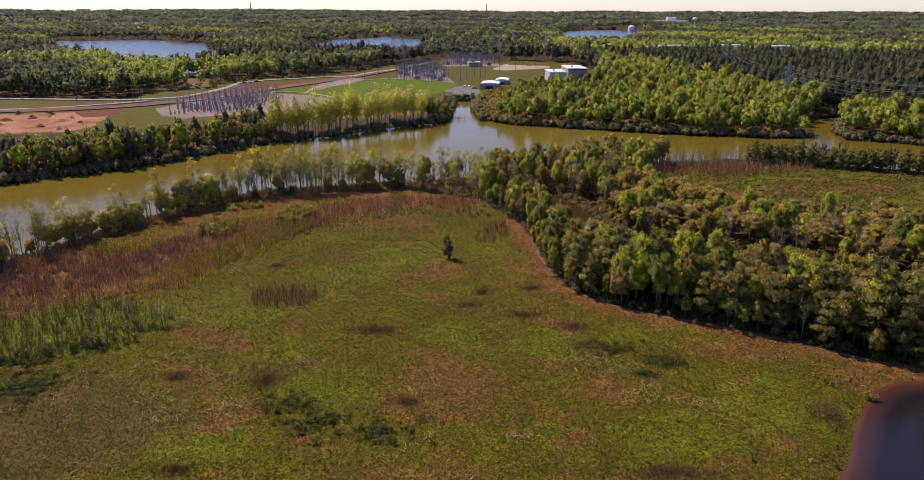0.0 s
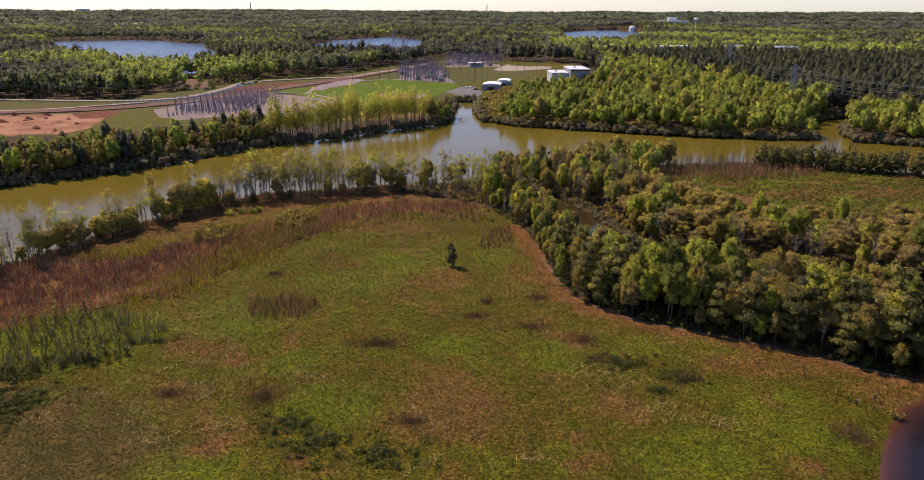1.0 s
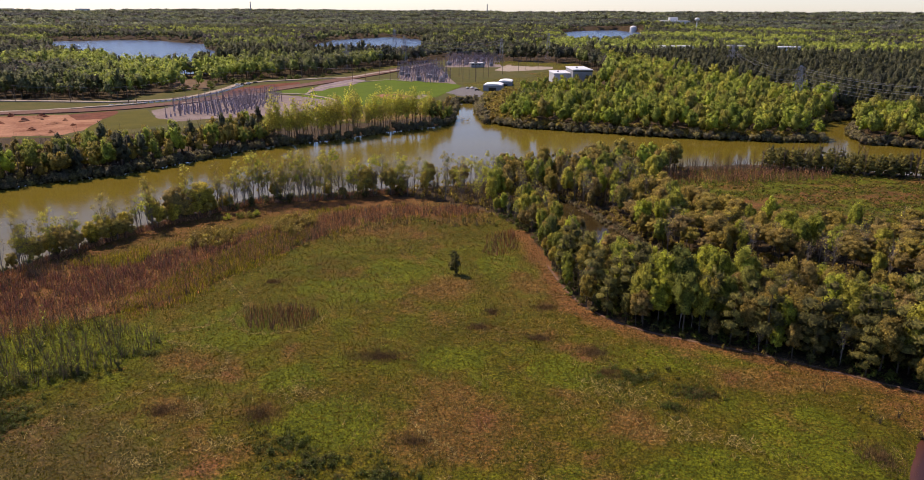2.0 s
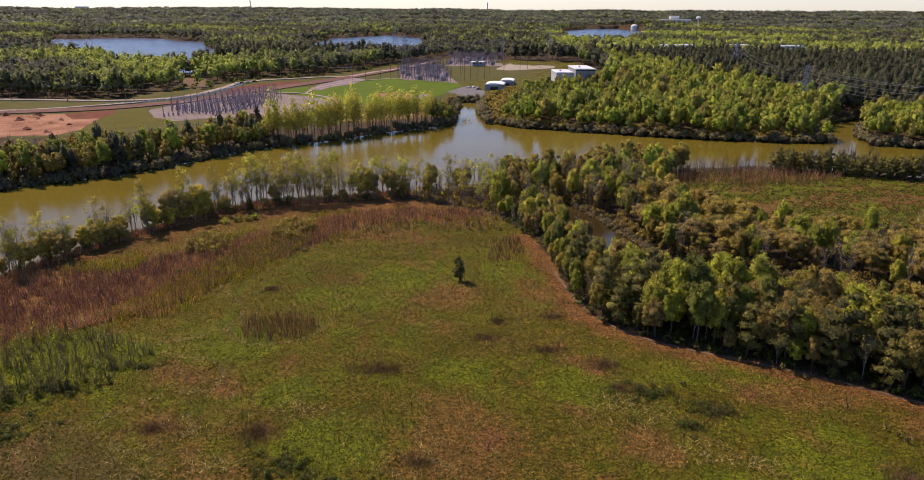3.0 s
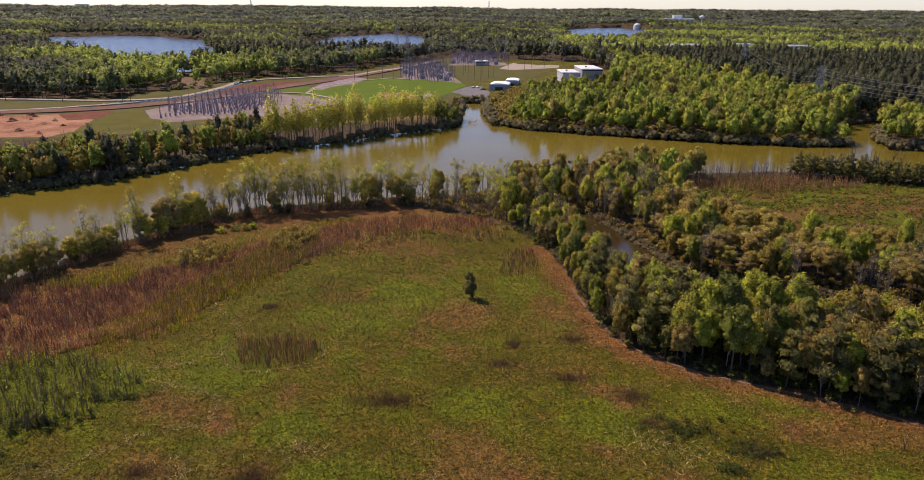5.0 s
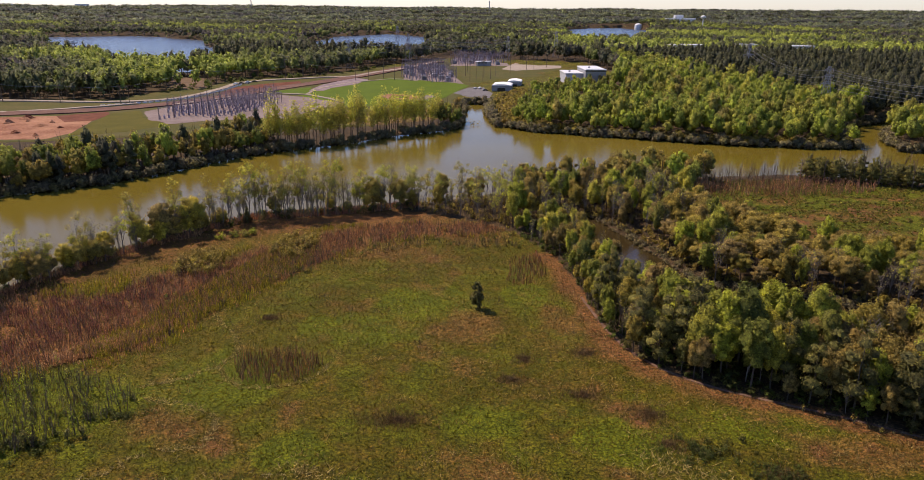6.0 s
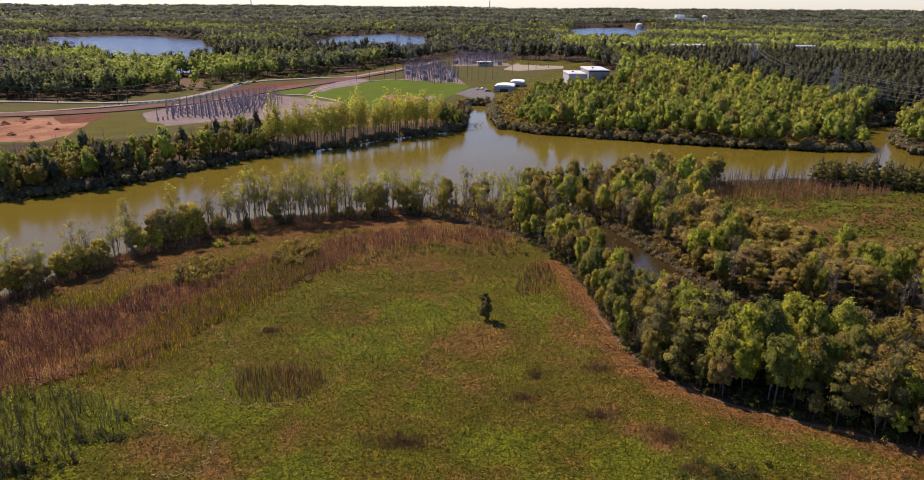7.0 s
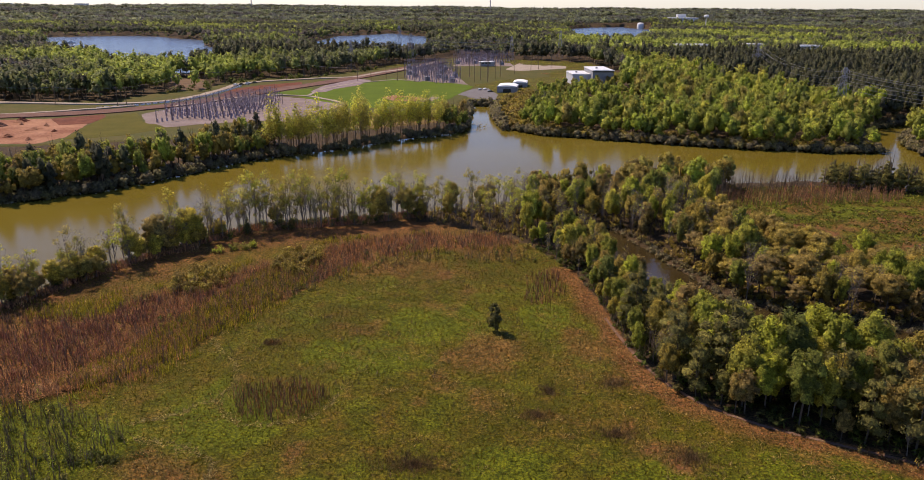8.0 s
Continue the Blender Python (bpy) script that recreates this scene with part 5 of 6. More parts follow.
woodland("field_brush", ex, ey, [low_bush(r6, 0.7, 1.7, 15, 0.25) for _ in range(5)], field_leaf, "low olive and brown brush over the clear-cut field", (0.6, 1.3), "brush")
ex2, ey2 = scatter([(80, 318), (134, 334), (160, 322), (150, 312), (110, 308), (84, 304)], 1.7, seed=72)
saplings("field_saplings", ex2, ey2, 4.2, "brown bare saplings along the field edge", 73, reed_mat)
ex3, ey3 = scatter([(86, 334), (134, 346), (140, 340), (110, 326), (86, 322)], 2.2, seed=74)
saplings("shore_saplings", ex3, ey3, 7.5, "thin bare trees on the shore", 75)
sx5, sy5 = waterside((26, 150, 150, 280), 1.7, 78, (-3.6, 0.5))
woodland("slough_edge", sx5, sy5, [low_bush(r6, 1.9, 2.4, 60, 0.26) for _ in range(4)], bank_leaf, "grey-green brush leaning over the slough", (0.4, 1.1), "shrubs")
sx4, sy4 = scatter([(46, 258), (51, 244), (54, 229), (58, 218), (66, 212), (90, 206), (112, 194), (114, 200), (90, 214), (68, 220), (60, 232), (56, 250), (52, 264)], 2.2, seed=76)
woodland("slough_brush", sx4, sy4, [low_bush(r6, 2.0, 2.6, 50, 0.34) for _ in range(4)], woods_olive, "tangled brush on the slough bank", (0.5, 1.2), "shrubs")
wx5, wy5 = scatter(EAST_WOOD, 2.4, seed=77)
woodland("wood_edge_brush", wx5, wy5, [low_bush(r6, 2.2, 2.4, 40, 0.36) for _ in range(4)], shrub_leaf, "dim undergrowth between the woodland trunks", (0.5, 1.2), "shrubs")

def trail(line, seed, spread=0.3, gap=0.22):
    """A faint line of trodden straw."""
    r = np.random.default_rng(seed)
    line = np.asarray(line, dtype=float)
    cum = np.concatenate([[0], np.cumsum(np.hypot(*np.diff(line, axis=0).T))])
    u = np.arange(0, cum[-1], gap)
    x, y = np.interp(u, cum, line[:, 0]), np.interp(u, cum, line[:, 1])
    x, y = x + 0.9 * waves(x, y, 13, seed) + r.normal(0, spread, len(u)), y + 0.9 * waves(x, y, 11, seed + 1) + r.normal(0, spread, len(u))
    keep = waves(x, y, 7, seed + 2) > -0.4
    return blades("footpath", x[keep], y[keep], 0.3, 0.1, 4, 0.15, straw_pale, "faint line of trodden straw in the meadow grass", "path", seed, r.uniform(0.8, 1.0, int(keep.sum())), 1.6)


trail([(-66, 155), (-57, 153), (-51, 150), (-49, 145), (-51, 140), (-60, 137), (-68, 128), (-78, 117), (-90, 108)], 201, 0.5, 0.16)
trail([(-66, 195), (-61, 188), (-57, 182), (-55, 175), (-57, 168), (-62, 163), (-70, 159)], 204)
trail([(-11, 128), (-10, 122), (-4, 116), (-3, 110), (-7, 105), (-12, 100)], 207, 0.15)
trail([(-57, 168), (-50, 160.5), (-42, 160), (-36, 164), (-34.5, 171)], 210)
ribbon("bank_soil", [(22, 206), (24.5, 188), (27.5, 176), (32, 168.4), (40, 161.4), (57, 152.4), (68, 147.4), (78, 139.4), (89, 133.4), (98, 128.4)], 0.7, 0.04, soil_mat, "pale bare soil along the foot of the wood", "bare earth")
dx, dy = [], []
for px, py, q in ((-33, 133, 3.0), (-50, 127, 3.4), (-58, 120, 2.4), (25, 137, 3.4), (30, 132, 4.2), (10, 107, 1.2), (-54, 112, 2.6), (36, 121, 3.6), (44, 118, 2.6), (-44, 117, 2.0)):
    n = int(26 * q)
    dx += list(px + r6.normal(0, q, n))
    dy += list(py + r6.normal(0, q * 0.7, n))
blades("straw_tangle", np.array(dx), np.array(dy), 0.4, 0.09, 4, 0.35, straw_pale, "pale tangles of dead straw", "grass", 214, r6.uniform(0.9, 1.0, len(dx)), 1.5)

wx6, wy6 = scatter([(-70, 165), (-60, 200), (-40, 225), (-10, 245), (12, 235), (18, 200), (20, 170), (0, 175), (-30, 160)], 4.2, seed=83, jitter=0.5, keep=lambda x, y: waves(x, y, 20, 84) > -0.1)
saplings("weed_stalks", wx6, wy6, 1.1, "small dark weed stalks dotted over the meadow", 85)

wx7, wy7 = scatter([(4, 214), (10, 212), (15, 222), (14, 238), (6, 232)], 1.3, seed=86)
saplings("stalk_grove", wx7, wy7, 2.4, "grove of bare reddish stalks in the meadow", 87, reed_mat)
wx8, wy8 = scatter([(21, 226), (23, 205), (25, 190), (29, 178), (33, 172), (36, 176), (30, 190), (27, 208), (25, 230)], 1.7, seed=88)
saplings("edge_saplings", wx8, wy8, 5.5, "grey bare saplings along the wood's edge", 89)

# single plants of the meadow
lone = pine(np.random.default_rng(3), 6.4, 420, 0.34, "small dark pine alone in the open meadow", 0.12)
lone.matrix_basis = pose(-4, 198, level(-4, 198)) @ Matrix.Diagonal((0.95, 0.95, 1.05, 1))


def cedar(r, h):
    tree = new("cedar_tree")
    part("trunk", Builder().tube([(0, 0, -0.3), (0, 0, h * 0.9)], [0.12, 0.03], 6), bark, tree)
    lobes = [((0, 0, h * (0.08 + 0.84 * i / 9)), h * 0.2 * (1.05 - i / 10), h * 0.09) for i in range(10)]
    part("crown", Builder().leaves(crown_points(r, 520, lobes, 0.5), 0.22, r), leaf_pine, tree)
    return tagged(tree, "dense dark cone-shaped cedar at the reed edge", "tree")


cedar(np.random.default_rng(8), 6.6).matrix_basis = pose(-79, 268, level(-79, 268))


def bush(name, r, h, width, n, size, leaf, label):
    thing = new(name)
    b = Builder()
    for k in range(7):
        w = r.uniform(0, 6.28)
        b.tube([(0, 0, -0.1), (math.cos(w) * width * 0.15, math.sin(w) * width * 0.15, h * 0.5), (math.cos(w) * width * 0.35, math.sin(w) * width * 0.35, h * r.uniform(0.7, 1))], [0.05, 0.035, 0.012], 4)
    part("stem", b, bark, thing)
    if n:
        part("leaves", low_bush(r, h, width, n, size), leaf, thing)
    return tagged(thing, label, "bush")


for k, (x, y, h) in enumerate([(-92, 135, 2.6), (-90, 134.5, 2.2), (-87, 136.5, 3.0), (-85.5, 136, 2.0), (-82, 138, 2.8), (-79, 140.5, 3.4), (-77.5, 140, 2.6), (-73, 142, 2.4), (-71, 143, 2.0), (-96, 132.5, 2.4)]):
    ob = bush("vine_stump", np.random.default_rng(180 + k), h, 1.5, 150, 0.16, leaf_pine, "dark vine-clad stump at the thicket's edge")
    ob.matrix_basis = pose(x, y, level(x, y), 0, 0, 40 * k)
    tagged(ob, group="vine-clad stumps")
for k, (x, y) in enumerate([(-82, 250), (-79, 252), (-76, 253), (-73.5, 255)]):
    ob = bush("yellow_bush", np.random.default_rng(80 + k), 2.2, 3.6, 320, 0.19, leaf_green, "rounded yellow-green bush at the reed edge")
    ob.matrix_basis = pose(x, y, level(x, y), 0, 0, 70 * k)
    tagged(ob, group="yellow-green bushes")
for k, (x, y, h) in enumerate([(67, 135, 2.4), (61, 149, 2.0), (64, 146, 1.5), (70, 128, 1.6), (71, 126, 1.7), (71.5, 124, 1.8), (76, 126, 1.9), (47, 100, 1.3), (60, 99, 1.2), (54, 153, 1.4), (38, 112, 1.0), (-5, 105, 1.2)]):
    ob = bush("dead_shrub", np.random.default_rng(90 + k), h, h * 0.8, 26, 0.16, leaf_olive, "small dark nearly leafless shrub in the meadow")
    ob.matrix_basis = pose(x, y, level(x, y), 0, 0, 50 * k)
    tagged(ob, group="small shrubs of the meadow")
ob = bush("pond_bush", np.random.default_rng(99), 1.8, 3.2, 90, 0.24, leaf_olive, "bare-twigged bush at the pond's edge")
ob.matrix_basis = pose(77, 120, level(77, 120))
ob = bush("drowned_tree", np.random.default_rng(98), 3.6, 10.0, 70, 0.35, leaf_olive, "half-sunk leafless tree in the inlet")
ob.matrix_basis = pose(-3, 480, -0.3)


# ---- power yards ----
def lattice(b, h, foot, head, rungs, g):
    """Four tapering legs with crossed braces."""
    def corner(k, z):
        w = foot + (head - foot) * z / h
        return np.array([(-1, 1, 1, -1)[k] * w / 2, (-1, -1, 1, 1)[k] * w / 2, z])
    for k in range(4):
        b.tube([corner(k, -0.3), corner(k, h)], [g, g * 0.8], 4)
        for i in range(rungs):
            z0, z1 = h * i / rungs, h * (i + 1) / rungs
            b.tube([corner(k, z0), corner((k + 1) % 4, z1)], [g * 0.55] * 2, 3)
            b.tube([corner((k + 1) % 4, z0), corner(k, z1)], [g * 0.55] * 2, 3)


def gantry():
    thing = new("switchyard_gantry")
    for x in (-5.5, 5.5):
        b = Builder()
        lattice(b, 10.5, 0.5, 0.34, 5, 0.05)
        leg = part("leg", b, lilac_mat, thing)
        leg.location = (x, 0, 0)
        spike = part("lightning_spike", Builder().tube([(0, 0, 10.4), (0, 0, 13.6)], [0.07, 0.03], 4), lilac_mat, leg)
    b = Builder()
    for dz in (0, 0.8):
        for dy in (-0.3, 0.3):
            b.tube([(-5.5, dy, 9.4 + dz), (5.5, dy, 9.4 + dz)], [0.07, 0.07], 4)
    for i in range(10):
        b.tube([(-5.5 + 1.1 * i, -0.3, 9.4), (-4.4 + 1.1 * i, 0.3, 10.2)], [0.05, 0.05], 3)
    part("beam", b, lilac_mat, thing)
    for x in (-3.4, 0, 3.4):
        b = Builder().tube([(x, 0, 9.4), (x, 0, 7.6)], [0.03, 0.03], 4)
        for i in range(5):
            b.tube([(x, 0, 9.1 - 0.3 * i), (x, 0, 9.02 - 0.3 * i)], [0.16, 0.12], 6)
        part("insulator", b, porcelain_mat, thing)
    for x in (-3.4, 0, 3.4):
        b = Builder().box(x - 0.35, 1.6, 0, x + 0.35, 2.4, 2.6).tube([(x, 2, 2.6), (x, 2, 4.6)], [0.16, 0.1], 6)
        part("breaker", b, porcelain_mat, thing, "pale grey breaker post")
    return tagged(thing, "grey-violet lattice steel gantry with insulators", "gantry", "switchyard gantries")


def transformer():
    thing = new("transformer")
    part("tank", Builder().box(-2.4, -1.6, 0.3, 2.4, 1.6, 3.6).box(-2.7, -1.9, -0.6, 2.7, 1.9, 0.3), steel_mat, thing)
    for s in (-1, 1):
        fins = [(-2.2 + 0.29 * i, s * (2.6 if i % 2 else 2.2)) for i in range(16)]
        b = Builder().prism(fins + [(2.2, s * 1.7), (-2.2, s * 1.7)], 0.6, 3.2)
        part("radiator", b, steel_mat, thing)
    part("oil_tank", Builder().tube([(-2, 0.9, 4.5), (2, 0.9, 4.5)], [0.5, 0.5], 10), steel_mat, thing)
    for x in (-1.5, 0, 1.5):
        part("bushing", Builder().tube([(x, -0.4, 3.6), (x * 1.2, -0.9, 6.0)], [0.24, 0.1], 8), porcelain_mat, thing)
    return tagged(thing, "grey power transformer with radiators on gravel", "transformer", "transformers")


def yard_rows(ob, poly, du, dv, turn, top, seed, first, tall=1.0):
    """Copies in rows across a yard."""
    r = np.random.default_rng(seed)
    c, s = math.cos(radians(turn)), math.sin(radians(turn))
    cx, cy = np.mean(poly, axis=0)
    for i in range(-9, 10):
        for j in range(-9, 10):
            x, y = cx + i * du * c - j * dv * s, cy + i * du * s + j * dv * c
            if inside(poly, np.array([x]), np.array([y]))[0] and r.uniform() < 0.86:
                m = pose(x, y, top, 0, 0, turn)
                thing = ob if first else copy_thing(ob, m)
                thing.matrix_basis, first = m @ Matrix.Diagonal((1, 1, tall, 1)), False
    return first


g0, t0 = gantry(), transformer()
YARD_A = [(-188, 476), (-202, 526), (-156, 606), (-136, 546), (-150, 490)]
YARD_B = [(-63, 730), (-71, 850), (-34, 878), (-12, 702), (-34, 696)]
YARD_C = [(-20, 900), (-16, 1020), (45, 1030), (42, 905)]
f = yard_rows(g0, YARD_A, 11.2, 6.2, 62, 2.66, 1, True, 0.72)
f = yard_rows(g0, YARD_B, 12.5, 11, 20, 2.7, 2, f)
f = yard_rows(g0, YARD_C, 13, 15, 20, 2.7, 3, f)
f = yard_rows(t0, YARD_B, 17, 20, 20, 2.7, 4, True)
f = yard_rows(t0, YARD_C, 22, 28, 20, 2.7, 5, f)


def pylon(h):
    thing = new("transmission_tower")
    b = Builder()
    lattice(b, h, h * 0.2, 1.2, 7, 0.16)
    part("mast", b, steel_mat, thing)
    for z, w in ((0.66, 0.24), (0.8, 0.2), (0.93, 0.15)):
        b = Builder()
        for s in (-1, 1):
            for dy in (-0.5, 0.5):
                b.tube([(0, dy, h * z), (s * w * h, 0, h * z + 0.4)], [0.1, 0.07], 4)
                b.tube([(0, dy, h * z + 1.6), (s * w * h, 0, h * z + 0.4)], [0.09, 0.07], 4)
        part("crossarm", b, steel_mat, thing)
        for s in (-1, 1):
            part("insulator", Builder().tube([(s * w * h, 0, h * z + 0.4), (s * w * h, 0, h * z - 1.4)], [0.09, 0.13], 5), porcelain_mat, thing)
    return tagged(thing, "grey lattice steel transmission tower", "pylon", "transmission towers")


PYLONS = [(224, 508, 32, 35), (272, 770, 32, 30), (-75, 940, 34, 70), (-133, 850, 30, 60), (112, 1012, 34, 70), (48, 985, 30, 70), (-110, 1190, 40, 70), (330, 420, 32, 35)]
base_pylon = pylon(32)
for k, (x, y, h, turn) in enumerate(PYLONS):
    m = pose(x, y, level(x, y), 0, 0, turn)
    ob = base_pylon if k == 0 else copy_thing(base_pylon, m)
    ob.matrix_basis = m @ Matrix.Diagonal((h / 32, h / 32, h / 32, 1))


def wire(a, b, sag, radius=0.08):
    a, b = np.asarray(a, dtype=float), np.asarray(b, dtype=float)
    k = np.linspace(0, 1, 15)
    pts = a + (b - a) * k[:, None] - np.stack([k * 0, k * 0, 4 * sag * k * (1 - k)], 1)
    return Builder().tube(pts, [radius] * 15, 3)


def line_between(p, q, reach=(7.4, 6.2, 4.6), zs=(0.65, 0.79, 0.92), sag=7):
    for dz, w in zip(zs, reach):
        for s in (-1, 1):
            ends = [(x + s * w * math.cos(radians(t)), y + s * w * math.sin(radians(t)), level(x, y) + h * dz) for x, y, h, t in (p, q)]
            tagged(new("power_cable", wire(*ends, sag).mesh("power_cable", cable_mat)), "thin grey cable strung between steel towers", "cable", "power cables")


line_between(PYLONS[0], PYLONS[7])
line_between(PYLONS[0], PYLONS[1])
line_between(PYLONS[3], PYLONS[2])
line_between(PYLONS[2], PYLONS[5])
line_between(PYLONS[7], (520, 260, 32, 35))


def utility_pole():
    thing = new("utility_pole")
    part("pole", Builder().tube([(0, 0, -0.5), (0, 0, 13)], [0.24, 0.15], 7), pole_mat, thing)
    part("crossarm", Builder().box(-1.6, -0.1, 11.8, 1.6, 0.1, 12.1), pole_mat, thing)
    for x in (-1.4, 0, 1.4):
        part("insulator", Builder().tube([(x, 0, 12.1), (x, 0, 12.45)], [0.09, 0.06], 5), porcelain_mat, thing)
    return tagged(thing, "weathered wooden utility pole with a crossarm", "pole", "utility poles")


POLES = [(-330, 548, 60), (-288, 545, 60), (-245, 543, 60), (-240, 545, 60), (-237, 633, 40), (-253, 645, 40), (-171, 714, 40), (-164, 754, 40), (-107, 714, 50), (-95, 715, 60), (-84, 740, 60), (-72, 722, 60), (-44, 908, 60), (-2, 716, 20), (4, 736, 20), (10, 720, 20), (12, 760, 20), (-6, 770, 20), (18, 745, 20), (24, 770, 20), (60, 840, 20), (70, 860, 20), (86, 880, 20), (40, 800, 20), (-20, 800, 20), (-4, 820, 20), (-56, 712, 20), (-30, 700, 20)]
p0 = utility_pole()
for k, (x, y, turn) in enumerate(POLES):
    m = pose(x, y, 2.5, 0, 0, turn)
    ob = p0 if k == 0 else copy_thing(p0, m)
    ob.matrix_basis = m @ Matrix.Diagonal((1, 1, 1.0 if y < 700 else 1.5, 1))
for (x, y, t), (x1, y1, t1) in zip(POLES[0:8], POLES[1:9]):
    tagged(new("power_cable", wire((x, y, 14.6), (x1, y1, 14.6), 1.2).mesh("power_cable", cable_mat)), "thin grey cable strung between wooden poles", "cable", "power cables")


def barrier():
    thing = new("road_barrier")
    prof = [(-0.4, 0), (0.4, 0), (0.4, 0.25), (0.18, 0.5), (0.14, 1.0), (-0.14, 1.0), (-0.18, 0.5), (-0.4, 0.25)]
    v = [(x, y, z) for x in (-1.6, 1.6) for y, z in prof]
    n = len(prof)
    b = Builder().add(v, [(i, (i + 1) % n, n + (i + 1) % n, n + i) for i in range(n)], [(0, i + 1, i) for i in range(1, n - 1)] + [(n, n + i, n + i + 1) for i in range(1, n - 1)])
    part("block", b, white_mat, thing)
    return tagged(thing, "pale concrete barrier block beside the dirt road", "barrier", "road barriers")


b0 = barrier()
track = np.array([(-252, 531), (-233, 545), (-213, 571), (-205, 598), (-200, 640), (-199, 672)], dtype=float)
cum = np.concatenate([[0], np.cumsum(np.hypot(*np.diff(track, axis=0).T))])
for k, u in enumerate(np.arange(0, cum[-1], 4.6)):
    x, y = np.interp(u, cum, track[:, 0]), np.interp(u, cum, track[:, 1])
    x1, y1 = np.interp(u + 1, cum, track[:, 0]), np.interp(u + 1, cum, track[:, 1])
    m = pose(x, y, 2.5, 0, 0, math.degrees(math.atan2(y1 - y, x1 - x)))
    ob = b0 if k == 0 else copy_thing(b0, m)
    ob.matrix_basis = m


# ---- buildings ----
def hall(name, w, d, h, wall, label, bays, roof=white_mat, door=True):
    """A flat-roofed sheet-metal hall: walls, roof with an edge, bays of windows and a roller door."""
    thing = new(name)
    part("wall", Builder().box(0, 0, -3, w, d, h - 0.5), wall, thing)
    ro = part("roof", Builder().box(-0.5, -0.5, h - 0.5, w + 0.5, d + 0.5, h).box(0.2, 0.2, h, w - 0.2, d - 0.2, h + 0.25), roof, thing, "white sheet-metal roof")
    part("vent", Builder().box(w * 0.3, d * 0.4, h + 0.25, w * 0.3 + 1.5, d * 0.4 + 1.5, h + 1.3), steel_mat, ro)
    for k in range(bays):
        x = w * (k + 0.5) / bays
        win = part("window", Builder().box(x - 1.2, -0.06, h * 0.6, x + 1.2, -0.004, h * 0.6 + 1.3), dark_mat, thing)
    if door:
        part("roller_door", Builder().box(w * 0.7, -0.08, 0, w * 0.7 + 4, -0.005, 4.4), steel_mat, thing)
    return tagged(thing, label, "building")


shop = hall("warehouse", 16.5, 37, 9.6, grey_mat, "large grey warehouse with a white flat roof", 0, door=False)
shop.matrix_basis = pose(91.2, 638, 11.0, 0, 0, 2)
# Dark strip across the front wall, just below the roof edge
part("roof_edge_band", Builder().box(-0.3, -0.3, 8.1, 16.8, -0.02, 9.05), dark_mat, shop, "dark band below the roof edge")
hall("warehouse_annex", 14.5, 30, 6.4, annex_mat, "low white annex beside the warehouse", 0, door=False).matrix_basis = pose(76.4, 647, 10.4, 0, 0, 2)


def tent(w, d, h):
    thing = new("storage_tent")
    k = 11
    arc = [(w / 2 - w / 2 * math.cos(math.pi * i / k), h * (0.78 + 0.22 * math.sin(math.pi * i / k))) for i in range(k + 1)]
    b = Builder()
    v = [(x, y, z) for y in (0, d) for x, z in arc]
    b.add(v, [(i, i + 1, k + 2 + i, k + 1 + i) for i in range(k)], [(0, i + 1, i) for i in range(1, k)] + [(k + 1, k + 1 + i, k + 2 + i) for i in range(1, k)])
    part("roof", b, cloth_mat, thing)
    part("wall", Builder().box(0.1, 0.1, -0.5, w - 0.1, d - 0.1, h * 0.78), grey_mat, thing)
    part("doorway", Builder().box(w * 0.3, -0.02, 0, w * 0.7, 0.09, h * 0.5), dark_mat, thing)
    return tagged(thing, "white-roofed storage shed beside the asphalt lot", "shed")


tent(16, 20, 6.0).matrix_basis = pose(15, 636, 2.7, 0, 0, -8)
tent(12, 18, 6.6).matrix_basis = pose(29, 662, 2.7, 0, 0, -8)
hall("control_building", 16, 8, 5, grey_mat, "small grey control building in the switchyard", 4).matrix_basis = pose(8, 892, 2.6, 0, 0, 15)
hall("industrial_building", 46, 20, 9, white_mat, "long pale industrial building among the pines", 10).matrix_basis = pose(284, 1080, 10, 0, 0, 10)
hall("industrial_building", 34, 16, 8, white_mat, "long pale industrial building among the pines", 8).matrix_basis = pose(440, 1060, 12, 0, 0, 8)
hall("industrial_building", 30, 14, 7, white_mat, "long pale industrial building among the pines", 6).matrix_basis = pose(385, 1110, 12, 0, 0, 8)


def dome(radius):
    thing = new("domed_building")
    b = Builder()
    prof = [(radius, -22)] + [(radius * math.cos(a), radius * 0.6 * math.sin(a)) for a in np.linspace(0, 1.5, 8)]
    n = 20
    v = [(q * math.cos(6.2832 * k / n), q * math.sin(6.2832 * k / n), z) for q, z in prof for k in range(n)]
    b.add(v, [(i * n + k, i * n + (k + 1) % n, (i + 1) * n + (k + 1) % n, (i + 1) * n + k) for i in range(len(prof) - 1) for k in range(n)])
    part("shell", b, white_mat, thing, smooth=True)
    return tagged(thing, "white domed building far off in the woods", "building")


dome(11).matrix_basis = pose(540, 2410, level(540, 2410) + 14)
hall("far_plant", 90, 30, 14, white_mat, "white industrial plant far off in the woods", 12).matrix_basis = pose(620, 2380, level(620, 2380) + 2)
hall("far_plant_block", 26, 20, 24, white_mat, "white block of the far industrial plant", 3).matrix_basis = pose(655, 2415, level(655, 2415) + 2)
hall("far_plant", 120, 40, 12, white_mat, "long white sheds near the horizon", 12).matrix_basis = pose(-2520, 4020, 44)
